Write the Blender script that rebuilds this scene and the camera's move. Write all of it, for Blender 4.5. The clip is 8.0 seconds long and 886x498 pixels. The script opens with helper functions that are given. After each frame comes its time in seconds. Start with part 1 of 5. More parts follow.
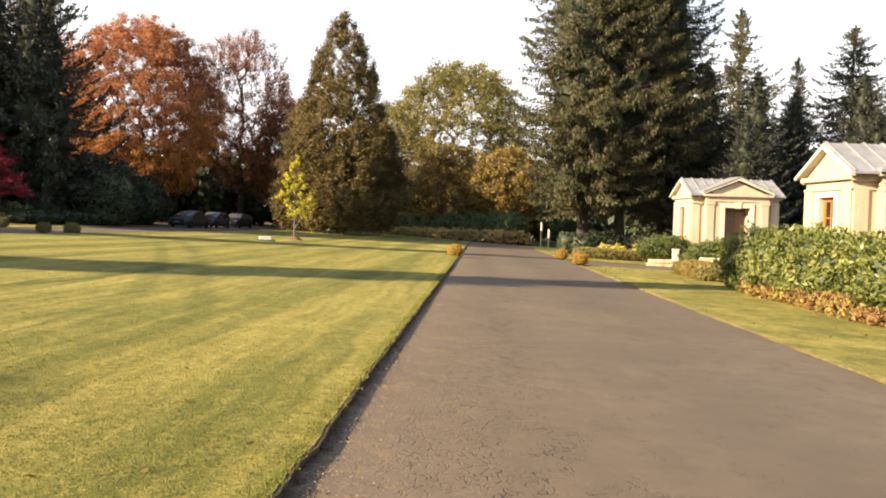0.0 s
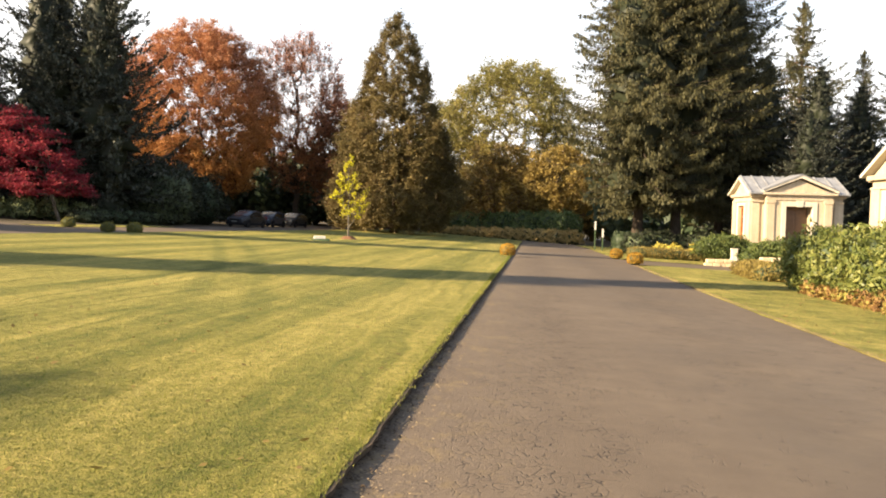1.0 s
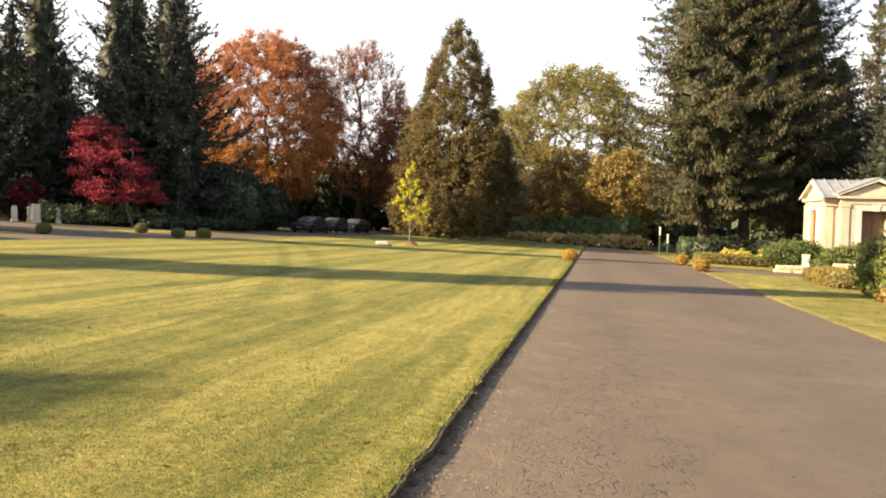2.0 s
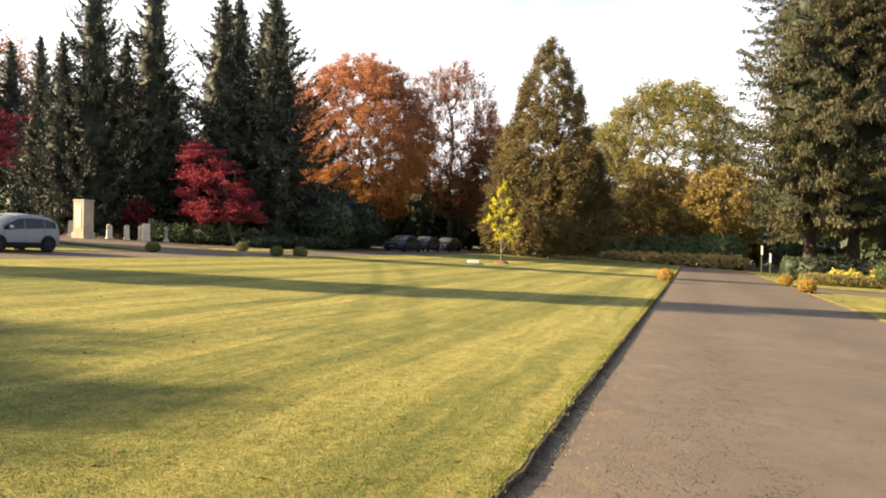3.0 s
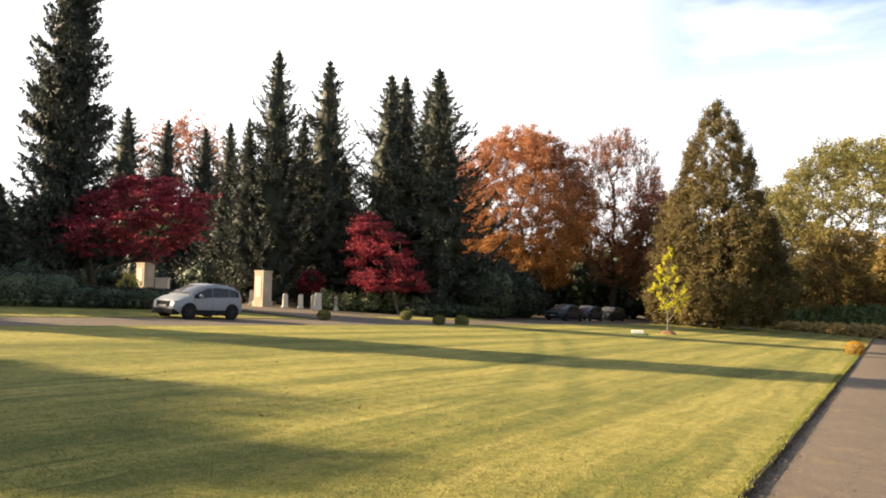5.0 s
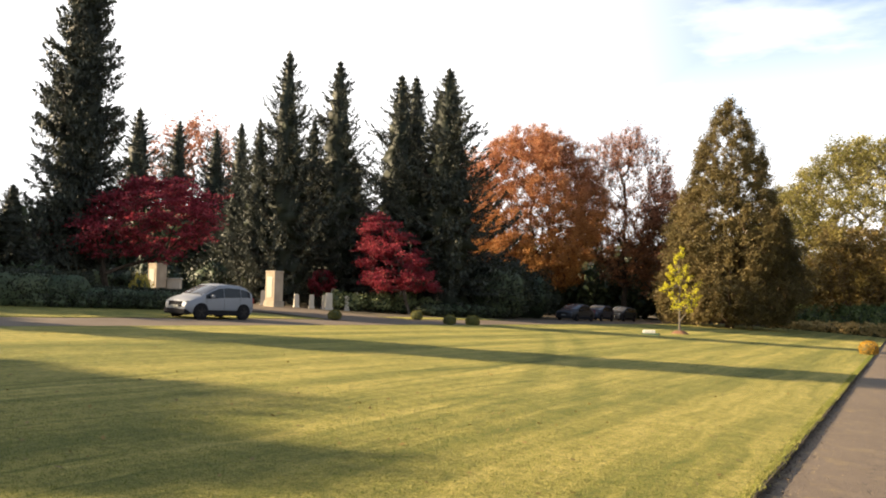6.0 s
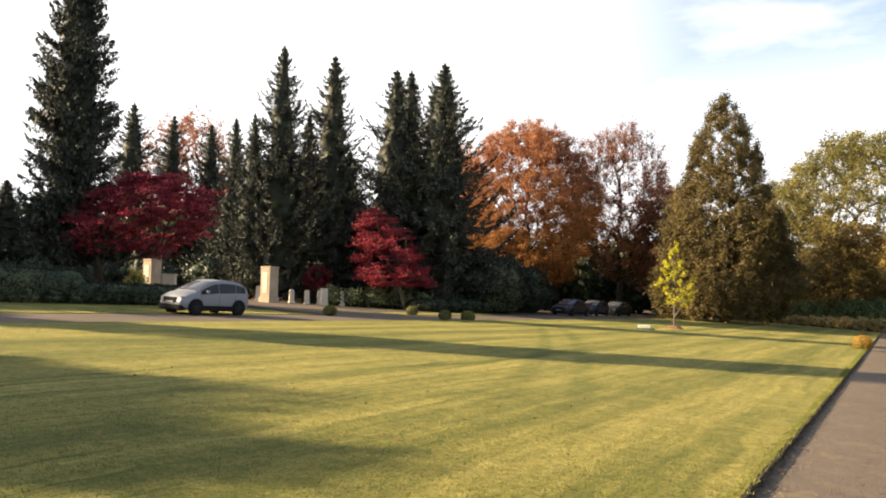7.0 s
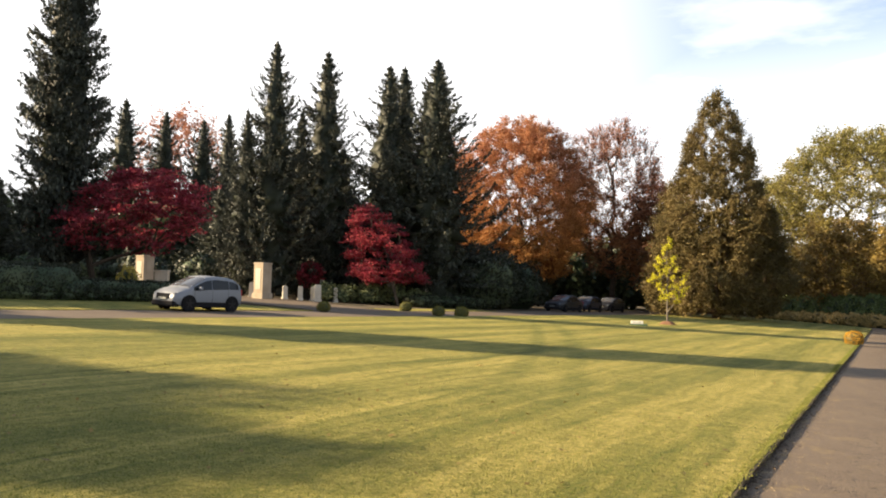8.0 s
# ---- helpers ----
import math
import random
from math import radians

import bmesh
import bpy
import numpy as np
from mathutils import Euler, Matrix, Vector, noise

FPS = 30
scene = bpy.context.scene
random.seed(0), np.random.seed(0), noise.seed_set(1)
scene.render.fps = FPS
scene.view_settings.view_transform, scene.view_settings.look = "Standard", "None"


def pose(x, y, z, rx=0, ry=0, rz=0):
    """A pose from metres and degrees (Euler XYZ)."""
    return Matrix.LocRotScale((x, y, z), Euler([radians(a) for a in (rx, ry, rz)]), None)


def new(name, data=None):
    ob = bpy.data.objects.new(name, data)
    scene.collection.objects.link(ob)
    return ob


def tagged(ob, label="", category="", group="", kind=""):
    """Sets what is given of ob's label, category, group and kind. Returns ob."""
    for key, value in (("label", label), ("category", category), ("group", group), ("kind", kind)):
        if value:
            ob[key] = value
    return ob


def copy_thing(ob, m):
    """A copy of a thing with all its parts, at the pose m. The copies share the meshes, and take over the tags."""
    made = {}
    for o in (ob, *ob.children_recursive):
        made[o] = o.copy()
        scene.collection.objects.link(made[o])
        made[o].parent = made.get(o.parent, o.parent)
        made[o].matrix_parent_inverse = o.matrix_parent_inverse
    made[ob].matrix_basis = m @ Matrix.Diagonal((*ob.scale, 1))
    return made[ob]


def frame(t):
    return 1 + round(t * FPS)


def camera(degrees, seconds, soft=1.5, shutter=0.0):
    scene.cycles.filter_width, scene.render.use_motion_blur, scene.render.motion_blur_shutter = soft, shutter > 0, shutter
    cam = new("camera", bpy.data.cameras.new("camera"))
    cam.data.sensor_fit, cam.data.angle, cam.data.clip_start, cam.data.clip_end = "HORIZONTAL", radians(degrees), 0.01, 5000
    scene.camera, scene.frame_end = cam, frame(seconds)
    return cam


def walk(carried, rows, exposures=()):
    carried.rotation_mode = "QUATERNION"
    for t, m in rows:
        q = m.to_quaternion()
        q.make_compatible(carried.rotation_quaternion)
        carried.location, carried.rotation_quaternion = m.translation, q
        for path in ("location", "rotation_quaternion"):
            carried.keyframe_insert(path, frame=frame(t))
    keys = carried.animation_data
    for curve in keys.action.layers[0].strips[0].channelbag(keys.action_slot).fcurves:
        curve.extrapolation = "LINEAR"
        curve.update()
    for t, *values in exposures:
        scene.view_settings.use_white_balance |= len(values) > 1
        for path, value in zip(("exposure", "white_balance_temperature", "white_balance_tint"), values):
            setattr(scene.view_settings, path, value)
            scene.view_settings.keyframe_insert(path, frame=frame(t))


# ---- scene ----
cam = camera(59.1, 8.0, soft=1.9)
PATH = [
    (0.0, pose(0, 0, 1.6, 87.781, -1.500, 0.086)),
    (0.5, pose(0, 0, 1.6, 87.704, -1.445, 1.280)),
    (1.0, pose(0, 0, 1.6, 87.633, -1.410, 3.949)),
    (1.5, pose(0, 0, 1.6, 87.703, -1.342, 5.966)),
    (3.0, pose(0, 0, 1.6, 89.160, -1.299, 15.123)),
    (3.5, pose(0, 0, 1.6, 90.329, -1.328, 18.859)),
    (4.0, pose(0, 0, 1.6, 91.867, -1.315, 22.665)),
    (4.5, pose(0, 0, 1.6, 93.124, -1.370, 25.522)),
    (5.0, pose(0, 0, 1.6, 93.935, -1.392, 26.854)),
    (5.2, pose(0, 0, 1.6, 93.987, -1.361, 27.174)),
    (6.3, pose(0, 0, 1.6, 93.857, -1.317, 27.660)),
    (6.5, pose(0, 0, 1.6, 93.743, -1.274, 27.561)),
    (7.0, pose(0, 0, 1.6, 93.580, -1.237, 27.298)),
    (7.5, pose(0, 0, 1.6, 93.417, -1.231, 27.067)),
    (8.0, pose(0, 0, 1.6, 93.305, -1.183, 26.826)),
]
walk(cam, PATH, [(0.0, 1.72), (2.8, 1.84), (5.0, 1.74), (8.0, 1.60)])

# ---------------------------------------------------------------- light
SUN_EL = radians(22.5)
SUN_DIR = Vector((-0.895 * math.cos(SUN_EL), -0.446 * math.cos(SUN_EL), math.sin(SUN_EL)))
sun_data = bpy.data.lights.new("sun", "SUN")
sun_data.energy, sun_data.angle, sun_data.color = 5.0, radians(0.6), (1.0, 0.78, 0.51)
sun = new("sun", sun_data)
sun.rotation_euler = SUN_DIR.to_track_quat("Z", "Y").to_euler()

world = bpy.data.worlds.new("sky")
scene.world = world
world.use_nodes = True
wn, wl = world.node_tree.nodes, world.node_tree.links
sky = wn.new("ShaderNodeTexSky")
sky.sky_type, sky.sun_disc = "NISHITA", False
sky.sun_elevation, sky.sun_rotation = SUN_EL, math.atan2(SUN_DIR.x, SUN_DIR.y)
sky.air_density, sky.dust_density = 1.0, 0.6
tc = wn.new("ShaderNodeTexCoord")
mp = wn.new("ShaderNodeMapping")
mp.inputs["Scale"].default_value = (1.0, 1.0, 4.0)
mp.inputs["Location"].default_value = (2.6, 1.4, 0.4)
nz = wn.new("ShaderNodeTexNoise")
nz.inputs["Scale"].default_value, nz.inputs["Detail"].default_value, nz.inputs["Roughness"].default_value = 2.1, 7, 0.55
cr = wn.new("ShaderNodeMapRange")
cr.inputs["From Min"].default_value, cr.inputs["From Max"].default_value = 0.40, 0.66
sep = wn.new("ShaderNodeSeparateXYZ")
hz = wn.new("ShaderNodeMapRange")  # cloud thickens to haze near the horizon
hz.inputs["From Min"].default_value, hz.inputs["From Max"].default_value = 0.36, 0.15
bank = wn.new("ShaderNodeMapRange")  # the bank of cloud on the sunny side
bank.inputs["From Min"].default_value, bank.inputs["From Max"].default_value = -0.05, -0.40
mx2 = wn.new("ShaderNodeMath")
mx2.operation = "MAXIMUM"
mx = wn.new("ShaderNodeMath")
mx.operation = "MAXIMUM"
amb = wn.new("ShaderNodeVectorMath")
amb.operation = "SCALE"
amb.inputs["Scale"].default_value = 0.072
mix = wn.new("ShaderNodeMixRGB")
mix.inputs[2].default_value = (0.540, 0.535, 0.535, 1)
bg = wn["Background"]
wl.new(tc.outputs["Generated"], mp.inputs["Vector"])
wl.new(mp.outputs[0], nz.inputs["Vector"])
wl.new(nz.outputs["Fac"], cr.inputs["Value"])
wl.new(tc.outputs["Generated"], sep.inputs[0])
wl.new(sep.outputs["Z"], hz.inputs["Value"])
wl.new(cr.outputs[0], mx.inputs[0])
wl.new(hz.outputs[0], mx.inputs[1])
wl.new(sep.outputs["X"], bank.inputs["Value"])
wl.new(mx.outputs[0], mx2.inputs[0])
wl.new(bank.outputs[0], mx2.inputs[1])
# the cloud breaks up overhead
high = wn.new("ShaderNodeMapRange")
high.inputs["From Min"].default_value, high.inputs["From Max"].default_value = 0.80, 0.38
high.inputs["To Min"].default_value = 0.1
cover = wn.new("ShaderNodeMath")
cover.operation = "MULTIPLY"
wl.new(sep.outputs["Z"], high.inputs["Value"])
wl.new(mx2.outputs[0], cover.inputs[0])
wl.new(high.outputs[0], cover.inputs[1])
wl.new(cover.outputs[0], mix.inputs[0])
wl.new(sky.outputs[0], amb.inputs[0])
wl.new(amb.outputs[0], mix.inputs[1])
wl.new(mix.outputs[0], bg.inputs["Color"])
bg.inputs["Strength"].default_value = 1.0


# ---------------------------------------------------------------- materials
class Mat:
    """A node material under construction."""

    def __init__(self, name, rough=0.8, metal=0.0, spec=0.3):
        self.m = bpy.data.materials.new(name)
        self.m.use_nodes = True
        self.n, self.l = self.m.node_tree.nodes, self.m.node_tree.links
        self.b = self.n["Principled BSDF"]
        self.b.inputs["Roughness"].default_value = rough
        self.b.inputs["Metallic"].default_value = metal
        self.b.inputs["Specular IOR Level"].default_value = spec
        self.pos = self.n.new("ShaderNodeNewGeometry").outputs["Position"]

    def link(self, a, b):
        self.l.new(a, b)

    def noise(self, scale, detail=4, rough=0.55, vec=None, stretch=None, distort=0.0):
        t = self.n.new("ShaderNodeTexNoise")
        t.inputs["Scale"].default_value, t.inputs["Detail"].default_value = scale, detail
        t.inputs["Roughness"].default_value, t.inputs["Distortion"].default_value = rough, distort
        v = vec or self.pos
        if stretch:
            mm = self.n.new("ShaderNodeMapping")
            mm.inputs["Scale"].default_value = stretch
            self.link(v, mm.inputs["Vector"])
            v = mm.outputs[0]
        self.link(v, t.inputs["Vector"])
        return t.outputs["Fac"]

    def voronoi(self, scale, feature="F1", vec=None, rand=1.0):
        t = self.n.new("ShaderNodeTexVoronoi")
        t.feature = feature
        t.inputs["Scale"].default_value = scale
        t.inputs["Randomness"].default_value = rand
        self.link(vec or self.pos, t.inputs["Vector"])
        return t.outputs["Distance"]

    def span(self, v, a, b, lo=0.0, hi=1.0):
        t = self.n.new("ShaderNodeMapRange")
        for key, val in (("From Min", a), ("From Max", b), ("To Min", lo), ("To Max", hi)):
            t.inputs[key].default_value = val
        self.link(v, t.inputs["Value"])
        return t.outputs[0]

    def ramp(self, v, stops):
        t = self.n.new("ShaderNodeValToRGB")
        e = t.color_ramp.elements
        while len(e) < len(stops):
            e.new(0.5)
        for k, (at, col) in zip(e, stops):
            k.position, k.color = at, (*col, 1)
        self.link(v, t.inputs[0])
        return t.outputs[0]

    def mix(self, fac, a, b, mode="MIX"):
        t = self.n.new("ShaderNodeMixRGB")
        t.blend_type = mode
        for i, v in ((0, fac), (1, a), (2, b)):
            if isinstance(v, (int, float)):
                t.inputs[i].default_value = v
            elif isinstance(v, tuple):
                t.inputs[i].default_value = (*v, 1)
            else:
                self.link(v, t.inputs[i])
        return t.outputs[0]

    def math(self, op, a, b=0.0):
        t = self.n.new("ShaderNodeMath")
        t.operation = op
        for i, v in ((0, a), (1, b)):
            if isinstance(v, (int, float)):
                t.inputs[i].default_value = v
            else:
                self.link(v, t.inputs[i])
        return t.outputs[0]

    def random(self, kind="island"):
        if kind == "island":
            return self.n.new("ShaderNodeNewGeometry").outputs["Random Per Island"]
        return self.n.new("ShaderNodeObjectInfo").outputs["Random"]

    def colour(self, c):
        if isinstance(c, tuple):
            self.b.inputs["Base Color"].default_value = (*c, 1)
        else:
            self.link(c, self.b.inputs["Base Color"])
        return self

    def bump(self, h, strength=0.5, dist=0.02):
        t = self.n.new("ShaderNodeBump")
        t.inputs["Strength"].default_value, t.inputs["Distance"].default_value = strength, dist
        self.link(h, t.inputs["Height"])
        self.link(t.outputs[0], self.b.inputs["Normal"])
        return self

    def see_through(self, c, share):
        """Leaves let some of the light through."""
        tr = self.n.new("ShaderNodeBsdfTranslucent")
        if isinstance(c, tuple):
            tr.inputs["Color"].default_value = (*c, 1)
        else:
            self.link(c, tr.inputs["Color"])
        ms = self.n.new("ShaderNodeMixShader")
        ms.inputs[0].default_value = share
        self.link(self.b.outputs[0], ms.inputs[1])
        self.link(tr.outputs[0], ms.inputs[2])
        self.link(ms.outputs[0], self.n["Material Output"].inputs["Surface"])
        return self


def leaf_mat(name, stops, patch=0.35, share=0.3, rough=0.6, low=None, span=(0.0, 1.0)):
    """Foliage: each leaf its own tone, with drifts of tone through the crown at two scales. low: a colour for the lower
    leaves, over a span of heights: turned leaves on the beeches, painted shading on the oak.
    """
    m = Mat(name, rough, 0, 0.25)
    v = m.math("ADD", m.math("MULTIPLY", m.random(), 0.40), m.math("MULTIPLY", m.span(m.noise(patch, 3), 0.3, 0.7), 0.36))
    v = m.math("ADD", v, m.math("MULTIPLY", m.span(m.noise(patch * 4.5, 3), 0.3, 0.7), 0.24))
    c = m.ramp(v, stops)
    if low:
        sep = m.n.new("ShaderNodeSeparateXYZ")
        m.link(m.pos, sep.inputs[0])
        zz = m.math("ADD", sep.outputs[2], m.math("MULTIPLY", m.math("SUBTRACT", m.noise(0.25, 3), 0.5), 14.0))
        c = m.mix(m.math("MULTIPLY", m.span(zz, span[1], span[0]), 0.7), c, m.ramp(v, [(0.1, tuple(k * 0.45 for k in low)), (0.9, tuple(k * 1.35 for k in low))]))
    m.colour(c).see_through(c, share)
    return m.m


def plain_mat(name, col, rough=0.6, metal=0.0, var=0.25, scale=8.0, bump=0.0, bscale=40.0, spec=0.4):
    """A surface of one colour, worn and stained at two scales."""
    m = Mat(name, rough, metal, spec)
    n1, n2 = m.noise(scale, 5), m.noise(scale * 9, 3)
    v = m.math("ADD", m.math("MULTIPLY", n1, 0.65), m.math("MULTIPLY", n2, 0.35))
    lo, hi = tuple(c * (1 - var) for c in col), tuple(min(1.0, c * (1 + var)) for c in col)
    m.colour(m.ramp(v, [(0.3, lo), (0.7, hi)]))
    if bump:
        m.bump(m.noise(bscale, 4), 0.6, bump)
    return m.m


def across(m, k=0.046):
    """The distance from the camera's side of the drive, measured square to it (the drive runs a little to the right of +y)."""
    s = m.n.new("ShaderNodeSeparateXYZ")
    m.link(m.pos, s.inputs[0])
    return m.math("SUBTRACT", s.outputs[0], m.math("MULTIPLY", s.outputs[1], k)), s.outputs[1]


def grass_mat(name, blades=False, striped=1.0):
    m = Mat(name, 0.85, 0, 0.15)
    u, v = across(m)
    warp = m.math("MULTIPLY", m.math("SUBTRACT", m.noise(0.35, 3), 0.5), 0.7)
    along = m.n.new("ShaderNodeCombineXYZ")
    m.link(m.math("ADD", u, warp), along.inputs[0])
    m.link(m.math("MULTIPLY", v, 0.035), along.inputs[1])
    lane = along.outputs[0]
    # mowing lanes, uneven in width and strength, with fine combing and a few cut lines
    band = m.span(m.noise(0.85, 2, 0.5, lane), 0.3, 0.7)
    comb = m.noise(6.0, 4, 0.65, lane)
    blot = m.noise(0.9, 5, 0.65)
    fine = m.noise(16.0, 6, 0.75)
    k = 0.30 * striped
    tone = m.math("ADD", m.math("MULTIPLY", band, k * 0.54), m.math("MULTIPLY", comb, 0.06 + 0.6 * k))
    tone = m.math("ADD", tone, m.math("MULTIPLY", blot, 0.52 - 1.22 * k))
    tone = m.math("ADD", tone, m.math("ADD", m.math("MULTIPLY", fine, 0.26), m.math("MULTIPLY", m.noise(4.2, 5, 0.7), 0.20)))
    cut = m.span(m.math("ABSOLUTE", m.math("SUBTRACT", m.noise(0.7, 1, 0.5, lane), 0.5)), 0.0, 0.012, 1.0, 0.0)
    cut = m.math("MULTIPLY", cut, m.span(m.noise(0.22, 3), 0.48, 0.58))
    tone = m.math("SUBTRACT", tone, m.math("MULTIPLY", cut, 0.10 * striped))
    # two faint wheel tracks that swing across the lawn
    w = m.math("SUBTRACT", v, 10.9)
    line = m.math("ADD", m.math("MULTIPLY", w, 0.336), m.math("MULTIPLY", m.math("MULTIPLY", w, m.math("SUBTRACT", v, 17.3)), 0.003))
    off = m.math("ADD", m.math("ADD", u, line), 5.1)
    here = m.math("MULTIPLY", m.span(v, 8.0, 14.0), m.span(v, 42.0, 30.0))
    for side in (0.0, 1.15):
        near = m.span(m.math("ABSOLUTE", m.math("SUBTRACT", off, side)), 0.12, 0.34, 1.0, 0.0)
        tone = m.math("SUBTRACT", tone, m.math("MULTIPLY", m.math("MULTIPLY", near, here), 0.045))
    # blades toned down: their shading of one another is put into the colour
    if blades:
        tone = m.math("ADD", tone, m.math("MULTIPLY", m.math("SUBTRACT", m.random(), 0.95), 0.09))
    c = m.ramp(tone, [(0.36, (0.104, 0.112, 0.029)), (0.46, (0.186, 0.186, 0.045)), (0.56, (0.352, 0.305, 0.080)), (0.67, (0.580, 0.460, 0.150))])
    # thin patches with bare, dark moss
    bare = m.span(m.noise(3.1, 6, 0.7), 0.63, 0.72)
    c = m.mix(m.math("MULTIPLY", bare, 0.55), c, (0.07, 0.065, 0.03))
    # dark gaps between tufts: the shade there is put into the colour
    tufts = m.math("ADD", m.math("MULTIPLY", m.span(m.noise(42.0, 4, 0.7), 0.50, 0.62), 0.50), m.math("MULTIPLY", m.span(m.noise(9.0, 4, 0.7), 0.52, 0.66), 0.42))
    if not blades:
        c = m.mix(tufts, c, (0.085, 0.088, 0.026))
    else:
        # greener and darker than the turf below, part of the same painted self-shading
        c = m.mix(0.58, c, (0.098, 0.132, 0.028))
    m.colour(c)
    if blades:
        m.see_through(c, 0.12)
    else:
        h = m.math("ADD", m.noise(55, 4, 0.7), m.math("MULTIPLY", m.noise(9, 4, 0.7), 1.2))
        m.bump(h, 0.8, 0.06)
    return m.m


def asphalt_mat(name, cracked=True):
    m = Mat(name, 0.82, 0, 0.3)
    u, v = across(m)
    big, mid, fine = m.noise(0.35, 4, 0.6), m.noise(3.0, 5, 0.6), m.noise(90, 4, 0.8)
    tone = m.math("ADD", m.math("MULTIPLY", big, 0.30), m.math("ADD", m.math("MULTIPLY", mid, 0.26), m.math("MULTIPLY", fine, 0.44)))
    c = m.ramp(tone, [(0.34, (0.090, 0.067, 0.047)), (0.52, (0.135, 0.102, 0.071)), (0.68, (0.195, 0.150, 0.102))])
    h = m.math("MULTIPLY", fine, 0.35)
    if cracked:
        w = m.n.new("ShaderNodeVectorMath")
        w.operation = "ADD"
        wob = m.n.new("ShaderNodeTexNoise")
        wob.inputs["Scale"].default_value = 5.0
        m.link(m.pos, wob.inputs["Vector"])
        m.link(m.pos, w.inputs[0])
        sc = m.n.new("ShaderNodeVectorMath")
        sc.operation = "SCALE"
        sc.inputs["Scale"].default_value = 0.34
        m.link(wob.outputs["Color"], sc.inputs[0])
        m.link(sc.outputs[0], w.inputs[1])
        edge = m.voronoi(8.5, "DISTANCE_TO_EDGE", w.outputs[0])
        line = m.math("MULTIPLY", m.span(edge, 0.0, 0.065, 1.0, 0.0), m.span(m.noise(7.0, 4, 0.7), 0.36, 0.50))
        # crazing sits in a worn lane beside the lawn
        lane = m.math("ADD", m.math("MULTIPLY", m.span(u, -0.9, -0.3), m.span(u, 1.6, 0.5)), m.math("MULTIPLY", m.span(u, 1.0, 1.6), 0.75))
        some = m.math("MULTIPLY", lane, m.span(m.math("ADD", m.noise(2.6, 4), m.span(u, 1.0, 0.2, 0.0, 0.14)), 0.50, 0.60))
        crack = m.math("MULTIPLY", line, some)
        c = m.mix(m.math("MULTIPLY", crack, 0.85), c, (0.035, 0.028, 0.022))
        # dry moss and litter along the lawn's edge
        moss = m.math("MULTIPLY", m.span(u, 0.1, -0.8), m.span(m.noise(3.5, 6, 0.7), 0.52, 0.66))
        c = m.mix(m.math("MULTIPLY", moss, 0.6), c, (0.26, 0.185, 0.075))
        h = m.math("SUBTRACT", h, m.math("MULTIPLY", crack, 1.5))
        # a greyer, tar-dark strip down the middle and a browner, gritty one beside the lawn
        tar = m.math("MULTIPLY", m.math("MULTIPLY", m.span(u, 1.2, 2.2), m.span(u, 4.6, 3.6)), m.span(m.noise(0.5, 3), 0.35, 0.65))
        c = m.mix(m.math("MULTIPLY", tar, 0.45), c, (0.088, 0.072, 0.058))
        grit = m.math("MULTIPLY", m.span(u, 0.9, -0.4), m.span(m.noise(38.0, 3, 0.7), 0.45, 0.68))
        c = m.mix(m.math("MULTIPLY", grit, 0.5), c, (0.21, 0.155, 0.105))
        h = m.math("ADD", h, m.math("MULTIPLY", grit, 0.4))
        # two faint lanes polished by wheels
        lanes = m.math("ABSOLUTE", m.math("SINE", m.math("MULTIPLY", m.math("SUBTRACT", u, 0.4), 1.35)))
        c = m.mix(m.math("MULTIPLY", lanes, 0.12), c, (0.19, 0.152, 0.115))
    m.colour(c)
    m.bump(h, 0.45, 0.012)
    return m.m


def stone_mat(name, light=(0.62, 0.54, 0.38), dark=(0.44, 0.36, 0.23)):
    m = Mat(name, 0.85, 0, 0.2)
    n1, n2 = m.noise(0.9, 5, 0.6), m.noise(14, 5, 0.65)
    run = m.noise(1.0, 4, 0.6, stretch=(5, 5, 0.4))
    v = m.math("ADD", m.math("MULTIPLY", n1, 0.4), m.math("ADD", m.math("MULTIPLY", n2, 0.3), m.math("MULTIPLY", run, 0.3)))
    m.colour(m.ramp(v, [(0.34, dark), (0.6, light)]))
    m.bump(n2, 0.4, 0.012)
    return m.m


def bark_mat(name, lo, hi):
    m = Mat(name, 0.9, 0, 0.15)
    g = m.noise(3.0, 6, 0.7, stretch=(4, 4, 0.7))
    m.colour(m.ramp(g, [(0.35, lo), (0.65, hi)]))
    m.bump(g, 0.8, 0.05)
    return m.m


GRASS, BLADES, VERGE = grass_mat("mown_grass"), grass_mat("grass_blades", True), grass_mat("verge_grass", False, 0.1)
ASPHALT, ASPHALT_SIDE = asphalt_mat("old_asphalt"), asphalt_mat("path_asphalt", False)
SOIL = plain_mat("turf_soil", (0.075, 0.052, 0.032), 0.95, 0, 0.5, 6, 0.03, 30)
FOREST_FLOOR = plain_mat("leaf_litter_ground", (0.085, 0.065, 0.035), 0.95, 0, 0.5, 2.5, 0.04, 12)
STONE = stone_mat("cream_sandstone", (0.53, 0.45, 0.33), (0.38, 0.305, 0.205))
STONE_ROUGH = stone_mat("rough_sandstone", (0.66, 0.54, 0.36), (0.44, 0.34, 0.20))
PILLAR_STONE = stone_mat("weathered_sandstone", (0.47, 0.39, 0.29), (0.30, 0.24, 0.17))
PALE_STONE = stone_mat("pale_limestone", (0.62, 0.575, 0.48), (0.43, 0.385, 0.305))
LEAD = plain_mat("lead_sheet", (0.25, 0.255, 0.27), 0.6, 0.1, 0.3, 2, 0.004, 20)
DOOR_WOOD = plain_mat("varnished_door", (0.42, 0.13, 0.035), 0.4, 0, 0.2, 6)
